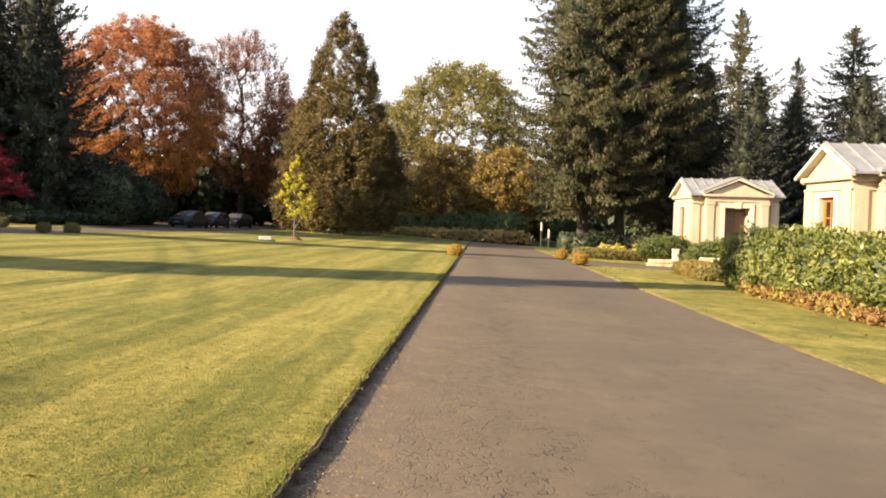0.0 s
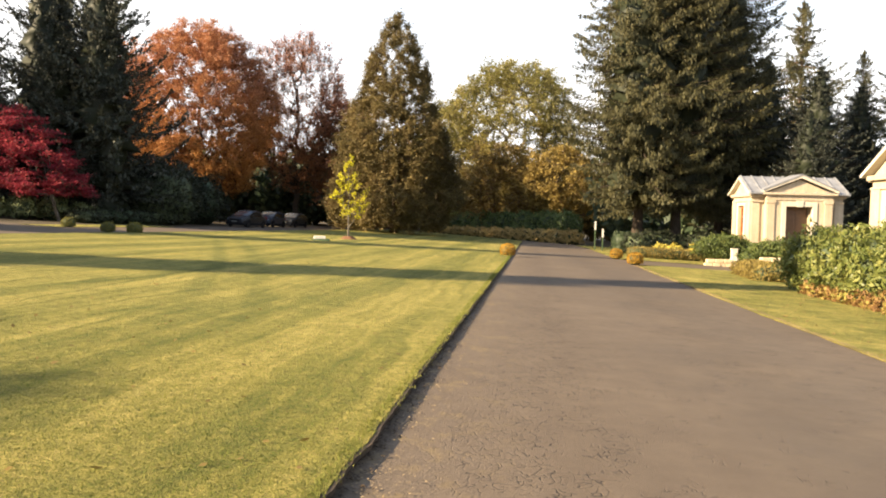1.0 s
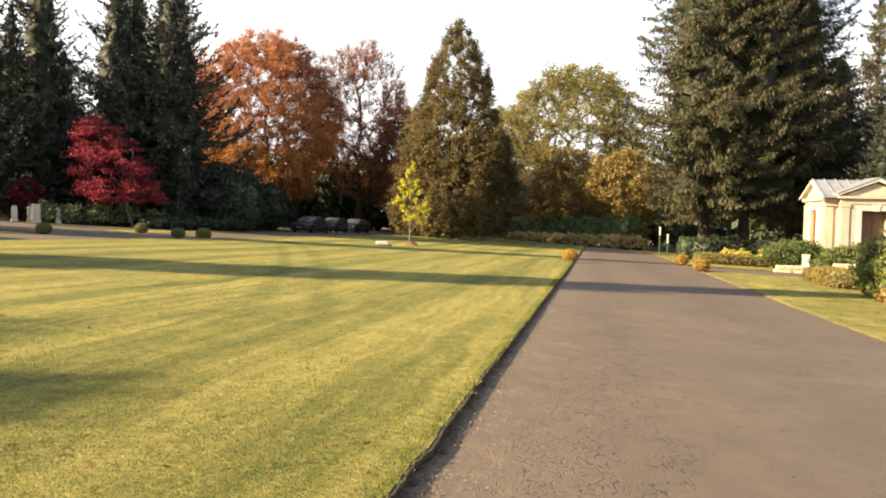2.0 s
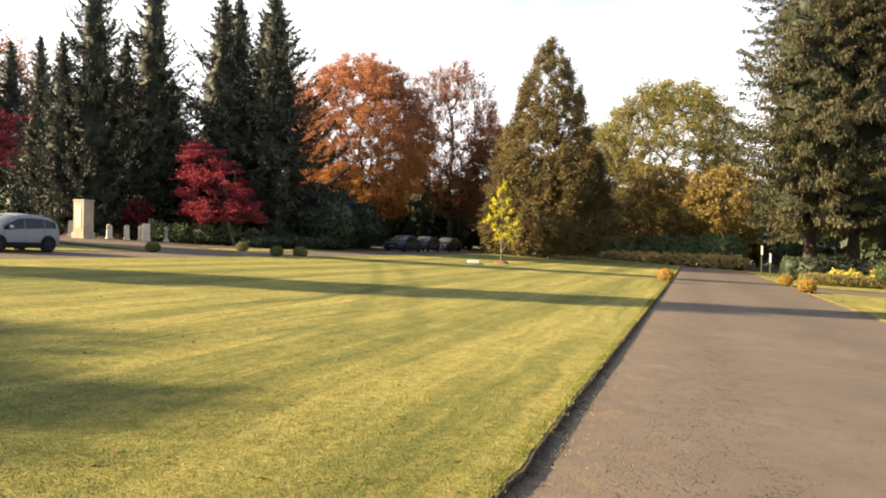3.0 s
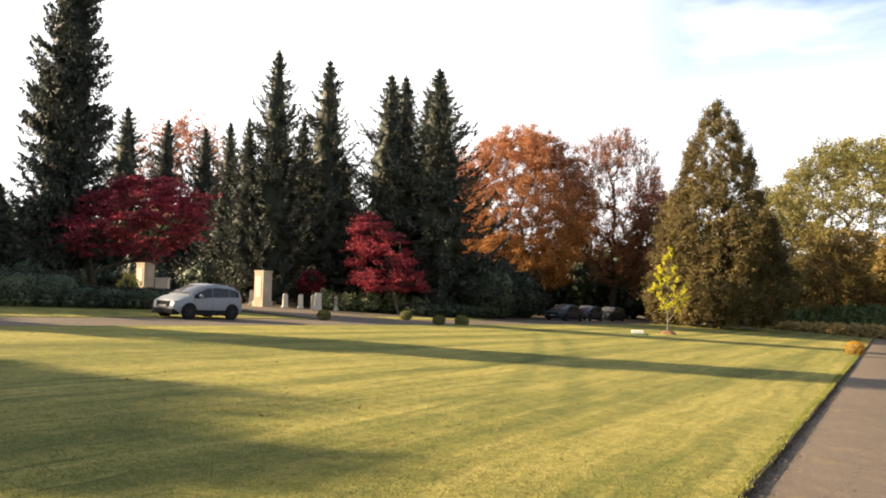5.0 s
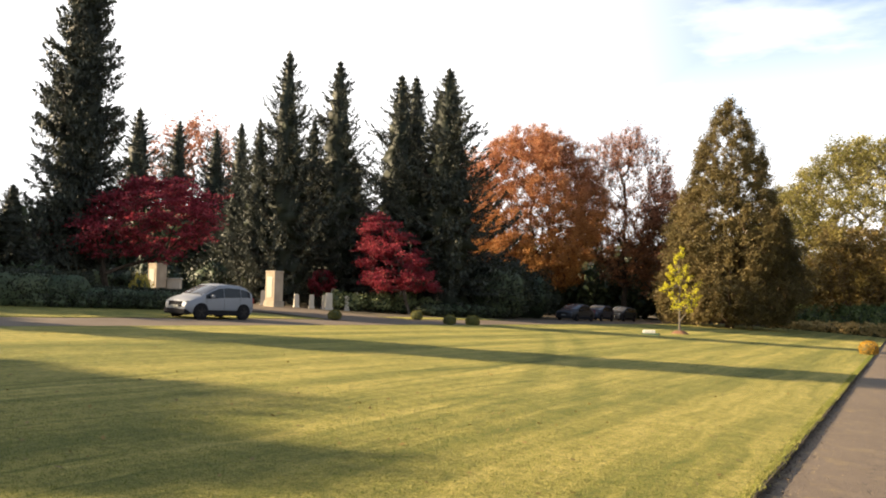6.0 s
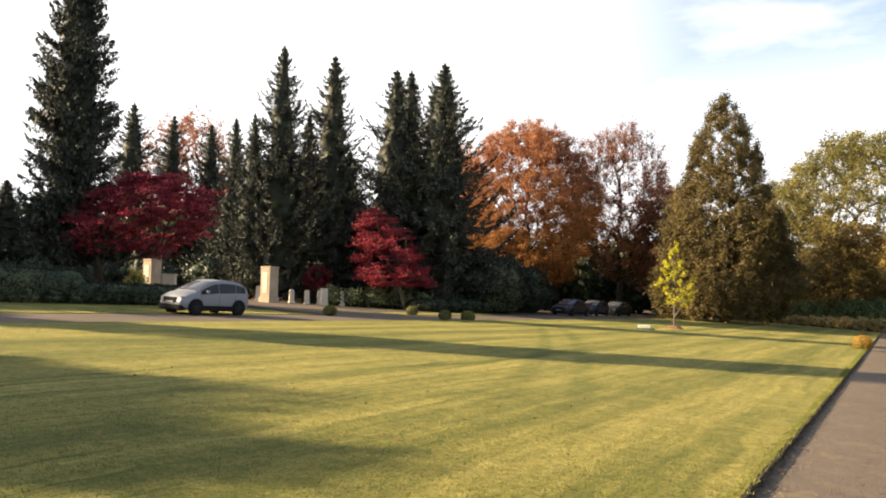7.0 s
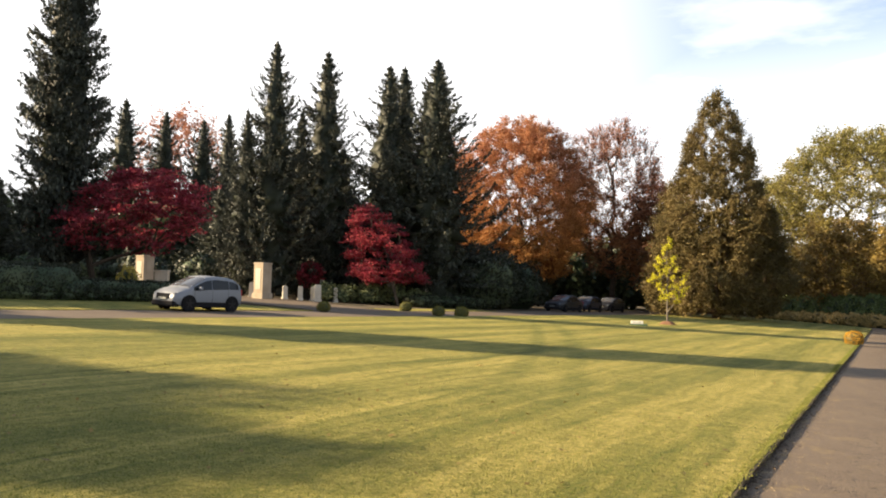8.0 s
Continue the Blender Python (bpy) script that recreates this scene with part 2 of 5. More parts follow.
DARK_DOOR = plain_mat("dark_door", (0.12, 0.07, 0.04), 0.5, 0, 0.2, 6)
BARK_GREY, BARK_BROWN = bark_mat("grey_bark", (0.07, 0.06, 0.05), (0.20, 0.18, 0.15)), bark_mat("brown_bark", (0.07, 0.045, 0.03), (0.20, 0.14, 0.095))
BARK_DARK = bark_mat("dark_bark", (0.03, 0.024, 0.018), (0.085, 0.065, 0.048))
SPRUCE_DARK = leaf_mat("dark_spruce_needles", [(0.2, (0.021, 0.026, 0.021)), (0.55, (0.052, 0.060, 0.046)), (0.85, (0.112, 0.115, 0.080))], 0.5, 0.1)
SPRUCE_GREEN = leaf_mat("spruce_needles", [(0.2, (0.050, 0.050, 0.024)), (0.55, (0.086, 0.082, 0.036)), (0.85, (0.142, 0.124, 0.054))], 0.35, 0.25)
LARCH = leaf_mat("golden_conifer_needles", [(0.15, (0.070, 0.060, 0.024)), (0.5, (0.165, 0.130, 0.050)), (0.85, (0.300, 0.222, 0.088))], 0.3, 0.25)
BEECH = leaf_mat("orange_beech_leaves", [(0.15, (0.265, 0.108, 0.056)), (0.5, (0.450, 0.195, 0.092)), (0.85, (0.590, 0.310, 0.150))], 0.22, 0.32, low=(0.46, 0.235, 0.052), span=(5.0, 16.0))
BEECH_THIN = leaf_mat("russet_beech_leaves", [(0.15, (0.230, 0.096, 0.062)), (0.5, (0.400, 0.180, 0.112)), (0.85, (0.520, 0.270, 0.165))], 0.25, 0.3, low=(0.34, 0.155, 0.055), span=(7.0, 16.0))
# darker brown low in the oak's crown: its shading put into the colour
OAK = leaf_mat("yellow_green_leaves", [(0.1, (0.092, 0.090, 0.028)), (0.5, (0.222, 0.202, 0.060)), (0.9, (0.430, 0.350, 0.105))], 0.22, 0.35, low=(0.200, 0.140, 0.048), span=(4.0, 15.0))
HAZEL = leaf_mat("amber_leaves", [(0.1, (0.130, 0.092, 0.028)), (0.5, (0.290, 0.210, 0.062)), (0.9, (0.420, 0.325, 0.100))], 0.3, 0.35)
BROWN_LEAF = leaf_mat("brown_leaves", [(0.1, (0.091, 0.067, 0.022)), (0.5, (0.210, 0.147, 0.045)), (0.9, (0.350, 0.231, 0.070))], 0.3, 0.3)
MAPLE = leaf_mat("crimson_maple_leaves", [(0.1, (0.120, 0.017, 0.028)), (0.5, (0.300, 0.038, 0.058)), (0.9, (0.480, 0.090, 0.090))], 0.6, 0.4)
GINKGO = leaf_mat("yellow_young_leaves", [(0.1, (0.391, 0.360, 0.020)), (0.5, (0.606, 0.550, 0.030)), (0.9, (0.722, 0.719, 0.080))], 1.0, 0.4)
RHODO = leaf_mat("rhododendron_leaves", [(0.15, (0.052, 0.078, 0.022)), (0.5, (0.140, 0.162, 0.042)), (0.85, (0.290, 0.285, 0.088))], 0.8, 0.2, 0.4)
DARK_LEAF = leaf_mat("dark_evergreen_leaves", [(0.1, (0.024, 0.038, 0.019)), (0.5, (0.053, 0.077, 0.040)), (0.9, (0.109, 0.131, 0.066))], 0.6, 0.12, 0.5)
# near-black evergreen: shade under trees and inside crowns is put into this colour
SHADE_LEAF = leaf_mat("shaded_evergreen_leaves", [(0.1, (0.011, 0.013, 0.007)), (0.5, (0.021, 0.027, 0.014)), (0.9, (0.042, 0.048, 0.026))], 0.6, 0.1, 0.55)
HEDGE_LEAF = leaf_mat("hedge_leaves", [(0.1, (0.062, 0.095, 0.036)), (0.5, (0.135, 0.185, 0.068)), (0.9, (0.255, 0.305, 0.115))], 0.6, 0.2, 0.5)
JUNIPER = leaf_mat("juniper_sprays", [(0.1, (0.035, 0.055, 0.016)), (0.5, (0.085, 0.115, 0.032)), (0.9, (0.17, 0.19, 0.055))], 1.0, 0.15)
PALE_LEAF = leaf_mat("pale_shrub_leaves", [(0.1, (0.075, 0.095, 0.040)), (0.5, (0.17, 0.20, 0.085)), (0.9, (0.33, 0.36, 0.18))], 1.0, 0.2)
YELLOW_LEAF = leaf_mat("yellow_shrub_leaves", [(0.1, (0.30, 0.25, 0.045)), (0.5, (0.50, 0.42, 0.08)), (0.9, (0.70, 0.62, 0.16))], 1.0, 0.3)
RUSSET_LEAF = leaf_mat("russet_groundcover_leaves", [(0.1, (0.101, 0.051, 0.021)), (0.45, (0.245, 0.140, 0.052)), (0.75, (0.331, 0.281, 0.071)), (0.95, (0.216, 0.289, 0.076))], 1.2, 0.25)
HEATHER = leaf_mat("heather_sprigs", [(0.1, (0.11, 0.085, 0.025)), (0.5, (0.22, 0.165, 0.045)), (0.9, (0.32, 0.265, 0.080))], 0.8, 0.2)
BRACKEN = leaf_mat("bracken_fronds", [(0.1, (0.240, 0.190, 0.078)), (0.5, (0.520, 0.385, 0.150)), (0.9, (0.720, 0.510, 0.200))], 0.5, 0.25)
BOX_GREEN = leaf_mat("clipped_box_green", [(0.1, (0.075, 0.075, 0.018)), (0.5, (0.155, 0.145, 0.032)), (0.9, (0.26, 0.225, 0.055))], 2.0, 0.15)
BOX_GOLD = leaf_mat("clipped_box_golden", [(0.1, (0.20, 0.105, 0.012)), (0.5, (0.42, 0.23, 0.024)), (0.9, (0.58, 0.36, 0.045))], 2.0, 0.2)
SILVER = plain_mat("silver_paint", (0.225, 0.238, 0.262), 0.5, 0.1, 0.04, 2, 0, 10, 0.2)
BLACK_PAINT = plain_mat("black_paint", (0.018, 0.020, 0.024), 0.35, 0.0, 0.1, 2, 0, 10, 0.3)
BLUE_PAINT = plain_mat("dark_blue_paint", (0.020, 0.026, 0.040), 0.35, 0.0, 0.1, 2, 0, 10, 0.3)
WINDSCREEN = plain_mat("windscreen_glass", (0.075, 0.08, 0.09), 0.1, 0.0, 0.05, 2, 0, 10, 0.8)
CAR_GLASS = plain_mat("car_window_glass", (0.010, 0.012, 0.015), 0.16, 0.0, 0.05, 2, 0, 10, 0.25)
RUBBER = plain_mat("tyre_rubber", (0.016, 0.016, 0.017), 0.85, 0, 0.2, 12, spec=0.1)
TRIM = plain_mat("black_plastic", (0.016, 0.016, 0.018), 0.85, 0, 0.15, 12, spec=0.05)
RIM = plain_mat("alloy_rim", (0.03, 0.03, 0.033), 0.45, 0.7, 0.1, 12)
LAMP_GLASS = plain_mat("headlamp_glass", (0.12, 0.13, 0.14), 0.3, 0.0, 0.05, 8, 0, 10, 0.25)
RED_LAMP = plain_mat("tail_lamp", (0.30, 0.02, 0.02), 0.2, 0, 0.1, 8)
WHITE_BOARD = plain_mat("white_board", (0.60, 0.60, 0.56), 0.5, 0, 0.06, 6)
BAR_GREY = plain_mat("faded_print", (0.20, 0.21, 0.20), 0.6, 0, 0.1, 6)
GREEN_BASE = plain_mat("green_board_base", (0.05, 0.085, 0.04), 0.6, 0, 0.2, 6)
MULCH = plain_mat("bark_mulch", (0.17, 0.085, 0.045), 0.95, 0, 0.45, 14, 0.03, 40)
DRY = plain_mat("dry_grass_litter", (0.25, 0.185, 0.105), 0.9, 0, 0.4, 10)


# ---------------------------------------------------------------- building blocks
SLOPE_X, SLOPE_Y = -0.041, -0.009


def gz(x, y):
    """The height of the sloping ground."""
    return SLOPE_X * x + SLOPE_Y * y


def raw(name, verts, faces, mat, smooth=False):
    """A mesh from arrays; faces: one array of triangles or quads, or a list."""
    me = bpy.data.meshes.new(name)
    if isinstance(faces, np.ndarray):
        k = faces.shape[1]
        me.vertices.add(len(verts))
        me.vertices.foreach_set("co", np.asarray(verts, np.float32).ravel())
        me.loops.add(faces.size)
        me.loops.foreach_set("vertex_index", faces.astype(np.int32).ravel())
        me.polygons.add(len(faces))
        me.polygons.foreach_set("loop_start", np.arange(0, faces.size, k, dtype=np.int32))
        me.update(calc_edges=True)
    else:
        me.from_pydata([tuple(v) for v in verts], [], faces)
    if smooth:
        me.polygons.foreach_set("use_smooth", [True] * len(me.polygons))
    me.materials.append(mat)
    return me


def part(name, data, material=None, parent=None, label="", at=None):
    """Links a bmesh or a mesh as one object under its thing."""
    if isinstance(data, bmesh.types.BMesh):
        me = bpy.data.meshes.new(name)
        data.to_mesh(me)
        data.free()
        me.materials.append(material)
    else:
        me = data
    ob = new(name, me)
    if at is not None:
        ob.matrix_basis = at
    if parent:
        ob.parent = parent
    if label:
        ob["label"] = label
    return ob


def thing(name, x, y, label, category, group="", kind="", turn=0.0, z=None, data=None):
    ob = new(name, data)
    ob.matrix_basis = pose(x, y, gz(x, y) if z is None else z, 0, 0, turn)
    return tagged(ob, label, category, group, kind)


def box(bm, x0, y0, z0, x1, y1, z1, bevel=0.0):
    """A box with softened edges."""
    r = bmesh.ops.create_cube(bm, size=1.0, matrix=Matrix.LocRotScale(((x0 + x1) / 2, (y0 + y1) / 2, (z0 + z1) / 2), None, (x1 - x0, y1 - y0, z1 - z0)))
    if bevel:
        es = list({e for v in r["verts"] for e in v.link_edges})
        bmesh.ops.bevel(bm, geom=es, offset=bevel, segments=1, affect="EDGES")
    return bm


def boxes(*bs, bevel=0.0):
    bm = bmesh.new()
    for b in bs:
        box(bm, *b, bevel=bevel)
    return bm


def prism(bm, outline, axis, a, b):
    """Pushes an outline (pairs) along an axis from a to b."""
    def p3(u, v, w):
        return {"x": (w, u, v), "y": (u, w, v), "z": (u, v, w)}[axis]
    lo = [bm.verts.new(p3(u, v, a)) for u, v in outline]
    hi = [bm.verts.new(p3(u, v, b)) for u, v in outline]
    n = len(outline)
    bm.faces.new(lo), bm.faces.new(hi)
    for i in range(n):
        bm.faces.new((lo[i], lo[(i + 1) % n], hi[(i + 1) % n], hi[i]))
    bmesh.ops.recalc_face_normals(bm, faces=bm.faces)
    return bm


def unit(v):
    return v / (np.linalg.norm(v, axis=-1, keepdims=True) + 1e-9)


def sprays(c, along, side, length, width):
    """Lozenge leaves: centre, long axis, wide axis, sizes. Returns vertices and faces."""
    n = len(c)
    length, width = np.broadcast_to(length, n)[:, None], np.broadcast_to(width, n)[:, None]
    v = np.empty((n, 4, 3))
    v[:, 0] = c - along * length * 0.5
    v[:, 1] = c + side * width * 0.5 - along * length * 0.08
    v[:, 2] = c + along * length * 0.5
    v[:, 3] = c - side * width * 0.5 - along * length * 0.08
    return v.reshape(-1, 3), np.arange(4 * n).reshape(n, 4)


def tubes(a, b, ra, rb, sides=4):
    """Tapered sticks from a to b."""
    n = len(a)
    d = unit(b - a)
    ref = np.where(np.abs(d[:, 2:3]) < 0.9, [[0, 0, 1.0]], [[1.0, 0, 0]])
    u = unit(np.cross(d, ref))
    w = np.cross(d, u)
    th = np.arange(sides) * 2 * math.pi / sides
    ring = u[:, None] * np.cos(th)[None, :, None] + w[:, None] * np.sin(th)[None, :, None]
    lo = a[:, None] + ring * np.reshape(ra, (-1, 1, 1))
    hi = b[:, None] + ring * np.reshape(rb, (-1, 1, 1))
    v = np.concatenate([lo, hi], 1).reshape(-1, 3)
    k = np.arange(sides)
    f = np.stack([k, (k + 1) % sides, (k + 1) % sides + sides, k + sides], 1)
    return v, (f[None] + (np.arange(n) * 2 * sides)[:, None, None]).reshape(-1, 4)


def joined(*sets):
    vs, fs, o = [], [], 0
    for v, f in sets:
        vs.append(v), fs.append(f + o)
        o += len(v)
    return np.concatenate(vs), np.concatenate(fs)


def rand_dirs(rng, n):
    return unit(rng.normal(size=(n, 3)))


# ---------------------------------------------------------------- trees
def conifer_meshes(seed, h, r, bare=0.06, power=0.9, droop=0.5, lift=0.5, hang=0.3, levels=28, per=9, twigs=90, leaf=0.3, wide=0.08, needles=SPRUCE_DARK, bark=BARK_DARK, trunk=0.28, rough=0.3, core=0.4, frond=0.16, spire=0.16, taper=0.25, whorl=0.25):
    """A conifer: whorls of boughs that droop and turn up at the tip, each set with many small twigs. power: how quickly it widens downwards. hang: share of twigs that hang straight down. spire: the share of the height that is a thin leader."""
    rng = np.random.default_rng(seed)
    t = np.repeat((np.arange(levels) + 0.5) / levels, per)
    t = np.clip(1 - (1 - t) ** 1.12 + rng.normal(0, whorl / levels, len(t)), 0.004, 0.985)  # 0 at the foot, closer set above
    z = h * (bare + (1 - bare) * t)
    top = 1 - t

    def width(tt):
        tp = 1 - tt
        return np.minimum(tp ** power * 1.1, 1.0) * (0.42 + 0.58 * np.clip(tp / max(spire, 1e-3), 0, 1)) * (1 - taper * np.clip((0.25 - tt) / 0.25, 0, 1))

    lump = 1 + rough * 0.45 * np.sin(t * 23 + seed) * np.sin(t * 9 + 1)
    ln = r * width(t) * lump * rng.uniform(1 - rough * 1.5, 1 + rough, len(t)) + 0.10
    az = rng.uniform(0, 2 * math.pi, len(t))
    out = np.stack([np.cos(az), np.sin(az), 0 * az], 1)
    acr = np.stack([-np.sin(az), np.cos(az), 0 * az], 1)
    dr = droop * (0.45 + 0.55 * top) * rng.uniform(0.7, 1.3, len(t))
    up = lift * rng.uniform(0.6, 1.3, len(t))
    nb = len(t)

    def on(s, b=slice(None)):
        p = out[b] * (ln[b] * s)[:, None]
        p[:, 2] = z[b] + ln[b] * (-dr[b] * s ** 1.1 + up[b] * s ** 3)
        return p

    down = np.array([0, 0, -1.0])
    # twigs: the longer the bough, the more of them
    num = np.maximum(12, (twigs * (0.25 + 0.75 * ln / r)).astype(int))
    b = np.repeat(np.arange(nb), num)
    n = len(b)
    s = 1.02 - 0.92 * rng.random(n) ** 1.15
    k = rng.uniform(-1, 1, n)
    w = frond * ln[b] * (1.08 - s) ** 0.6 + 0.05
    hg = rng.random(n) < hang
    fall = np.where(hg, rng.random(n) * (0.25 + 0.9 * hang) * (1.15 - s), 0.0) + np.abs(k) * w * 0.45
    q = on(s, b) + acr[b] * (k * w)[:, None] + down * fall[:, None] + rng.normal(0, 0.035, (n, 3))
    slope = -dr[b] * 1.1 + 3 * up[b] * s ** 2
    d = unit(out[b] * 0.9 + acr[b] * (k * 0.8)[:, None] + np.array([0, 0, 1.0]) * (slope * 0.9)[:, None] + rng.normal(0, 0.28, (n, 3)))
    d = np.where(hg[:, None], unit(down + out[b] * 0.25 + rng.normal(0, 0.22, (n, 3))), d)
    sd = unit(np.cross(d, rng.normal(0, 0.7, (n, 3)) + np.where(hg[:, None], out[b], np.array([0, 0, 1.0]))))
    sz = rng.uniform(0.6, 1.25, n) * np.clip(0.5 + 0.5 * ln[b] / r, 0.5, 1.0)
    sets = [sprays(q + d * (leaf * 0.2 * sz)[:, None], d, sd, leaf * sz, wide * rng.uniform(0.7, 1.3, n) * sz)]
    # leader
    m = 60
    zt = h * rng.uniform(0.94, 1.0, m)
    q = np.stack([rng.normal(0, 0.035, m), rng.normal(0, 0.035, m), zt], 1)
    sets.append(sprays(q, unit(rng.normal(0, 0.45, (m, 3)) + np.array([0, 0, 0.9])), rand_dirs(rng, m), leaf * 0.9, wide))
    if core:  # dense inside of the crown, uneven all round; inner shade put into colour
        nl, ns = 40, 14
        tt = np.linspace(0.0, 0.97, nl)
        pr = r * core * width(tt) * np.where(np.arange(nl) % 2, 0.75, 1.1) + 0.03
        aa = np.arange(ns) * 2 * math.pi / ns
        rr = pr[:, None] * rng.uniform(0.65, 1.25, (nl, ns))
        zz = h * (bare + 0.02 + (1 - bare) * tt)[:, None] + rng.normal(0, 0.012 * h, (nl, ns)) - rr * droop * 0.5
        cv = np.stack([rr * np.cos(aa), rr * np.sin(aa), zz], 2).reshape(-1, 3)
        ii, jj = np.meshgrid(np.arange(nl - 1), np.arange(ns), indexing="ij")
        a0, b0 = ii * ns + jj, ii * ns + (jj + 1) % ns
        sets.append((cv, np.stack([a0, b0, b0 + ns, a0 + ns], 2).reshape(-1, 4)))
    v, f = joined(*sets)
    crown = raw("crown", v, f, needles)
    # the core takes the near-black leaf, painting the crown's inner shade
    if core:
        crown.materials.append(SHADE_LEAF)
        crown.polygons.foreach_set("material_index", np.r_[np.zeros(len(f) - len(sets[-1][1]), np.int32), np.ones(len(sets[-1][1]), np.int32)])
    n = 10
    zs = np.linspace(0, h * 0.98, n + 1)
    rr = trunk * (1 - zs / h) ** 0.8 + 0.015
    rr[0] *= 1.35
    ax = np.stack([0.05 * np.sin(zs * 0.7 + seed), 0.05 * np.cos(zs * 0.5), zs], 1)
    tr = tubes(ax[:-1], ax[1:], rr[:-1], rr[1:], 9)
    half, end = np.full(nb, 0.5), np.full(nb, 0.97)
    br = tubes(on(np.zeros(nb)), on(half), 0.012 + 0.012 * ln, 0.008 + 0.006 * ln, 3)
    br2 = tubes(on(half), on(end), 0.008 + 0.006 * ln, np.full(nb, 0.005), 3)
    wood = raw("trunk", *joined(tr, br, br2), bark)
    return wood, crown


def broadleaf_meshes(seed, h, r, low=0.2, flat=1.0, clusters=260, leaves=70, spread=0.75, leaf=0.28, wide=0.2, foliage=BEECH, bark=BARK_GREY, trunk=0.35, leader=0.7, shell=0.5, thin_top=0.0, twigs=6, stems=1, droop=0.0, lobes=0.25, skirt=0.0, cone=0.0, lean_to=(0.0, 0.0), plate=0.42, fan=0.8, rise=0.25, flatten=1.0):
    """A broadleaved tree: limbs grow from the stem to clusters of twigs inside an uneven crown, and leaves sit round the twigs."""
    rng = np.random.default_rng(seed)
    zc, hz = h * (low + 1) / 2, h * (1 - low) / 2
    pts = []
    ph = rng.uniform(0, 6.28, 6)
    while len(pts) < clusters:
        d = rng.normal(size=3)
        d /= np.linalg.norm(d)
        q = (1 - shell) * rng.random() ** (1 / 3) + shell * rng.uniform(0.72, 1.0)
        a = math.atan2(d[1], d[0])
        lob = 1 + lobes * (0.5 * math.sin(3 * a + ph[0] + d[2] * 2) + 0.5 * math.sin(5 * a + ph[1] - 3 * d[2]) + 0.35 * math.sin(7 * d[2] + ph[2] + 2 * a))
        zz = d[2] * q
        wid = (1 - 0.25 * flat * max(0, zz)) * (1 + skirt * max(0, -zz))
        pts.append((d[0] * q * r * lob * wid, d[1] * q * r * lob * wid, zc + zz * hz * (1 + 0.12 * (lob - 1))))
    pts = np.array(pts)
    if cone:  # a pointed crown, widest low down
        k = 1 - (1 - rng.random(clusters)) ** 0.5
        k[:8] = np.linspace(0.86, 0.99, 8)
        a = rng.uniform(0, 2 * math.pi, clusters)
        q = (1 - shell) * rng.random(clusters) ** 0.5 + shell * rng.uniform(0.75, 1.0, clusters)
        lob = 1 + lobes * (0.5 * np.sin(3 * a + ph[0] + 9 * k) + 0.5 * np.sin(5 * a + ph[1] - 14 * k) + 0.4 * np.sin(17 * k + ph[2]))
        rr = r * np.minimum(1.06 * (1 - k) ** cone, 1.0) * (0.72 + 0.28 * np.clip(k / 0.16, 0, 1)) * q * lob
        pts = np.stack([rr * np.cos(a), rr * np.sin(a), h * (low + (0.985 - low) * k)], 1)
    pts[:, 0] += lean_to[0] * pts[:, 2] / h
    pts[:, 1] += lean_to[1] * pts[:, 2] / h
    order = np.argsort(np.hypot(pts[:, 0], pts[:, 1]) + 0.55 * np.abs(pts[:, 2] - h * low))
    pos, par = [np.zeros(3)], [-1]
    for s in range(stems):
        a0 = rng.uniform(0, 6.28)
        lean = np.array([math.cos(a0), math.sin(a0), 0]) * (0.0 if stems == 1 else 0.30)
        last, nseg = 0, max(4, int(h * leader / 0.8))
        for i in range(1, nseg + 1):
            k = i / nseg
            pos.append(np.array([0, 0, h * leader * k]) + lean * h * leader * k ** 0.8 + rng.normal(0, 0.012 * h * k, 3) * [1, 1, 0])
            par.append(last)
            last = len(pos) - 1
    tips = []
    P = np.zeros((len(pos) + clusters * 14, 3))
    P[:len(pos)] = pos
    n = len(pos)
    par = par + [0] * (len(P) - n)
    for i in order:
        p = pts[i]
        dv = p - P[1:n]
        dist = np.linalg.norm(dv, axis=1)
        cost = dist + 0.9 * np.maximum(0, 0.35 * np.hypot(dv[:, 0], dv[:, 1]) - dv[:, 2]) + np.where(P[1:n, 2] < h * low * 0.55, 6.0, 0)
        j = int(np.argmin(cost)) + 1
        seg = min(10, max(1, int(dist[j - 1] / 0.9)))
        a, far = P[j].copy(), dist[j - 1]
        for s in range(1, seg + 1):
            k = s / seg
            q = a + (p - a) * k
            q[2] += (0.10 - droop) * far * math.sin(math.pi * k)
            if s < seg:
                q += rng.normal(0, 0.09, 3)
            P[n], par[n] = q, j
            j = n
            n += 1
        tips.append(j)
    cnt = np.zeros(n)
    cnt[tips] += 1
    for i in range(n - 1, 0, -1):
        cnt[par[i]] += cnt[i]
    rad = np.clip(trunk * (cnt / max(1, cnt[0])) ** 0.48, 0.012, trunk)
    ch = np.arange(1, n)
    pa = np.array(par[1:n])
    ra = np.minimum(rad[pa], rad[ch] * 1.6)
    ra = np.where(pa == 0, rad[pa] * 1.25, ra)
    sets = [tubes(P[pa], P[ch], ra, rad[ch], 6)]
    T = P[tips]
    keep = np.ones(len(T))
    if thin_top:
        keep = 1 - thin_top * np.clip((T[:, 2] / h - 0.42) / 0.3, 0, 1)
    # twigs fan out and away from the stem
    b = np.repeat(T, twigs, 0)
    away = unit(np.c_[b[:, :2] - np.array(lean_to) * (b[:, 2:3] / h), 0.55 * (b[:, 2] - h * (low + 0.15))])
    d = unit(away * fan + rand_dirs(rng, len(b)) + np.array([0, 0, rise]))
    ln = rng.uniform(0.5, 1.25, (len(b), 1)) * spread * 1.5
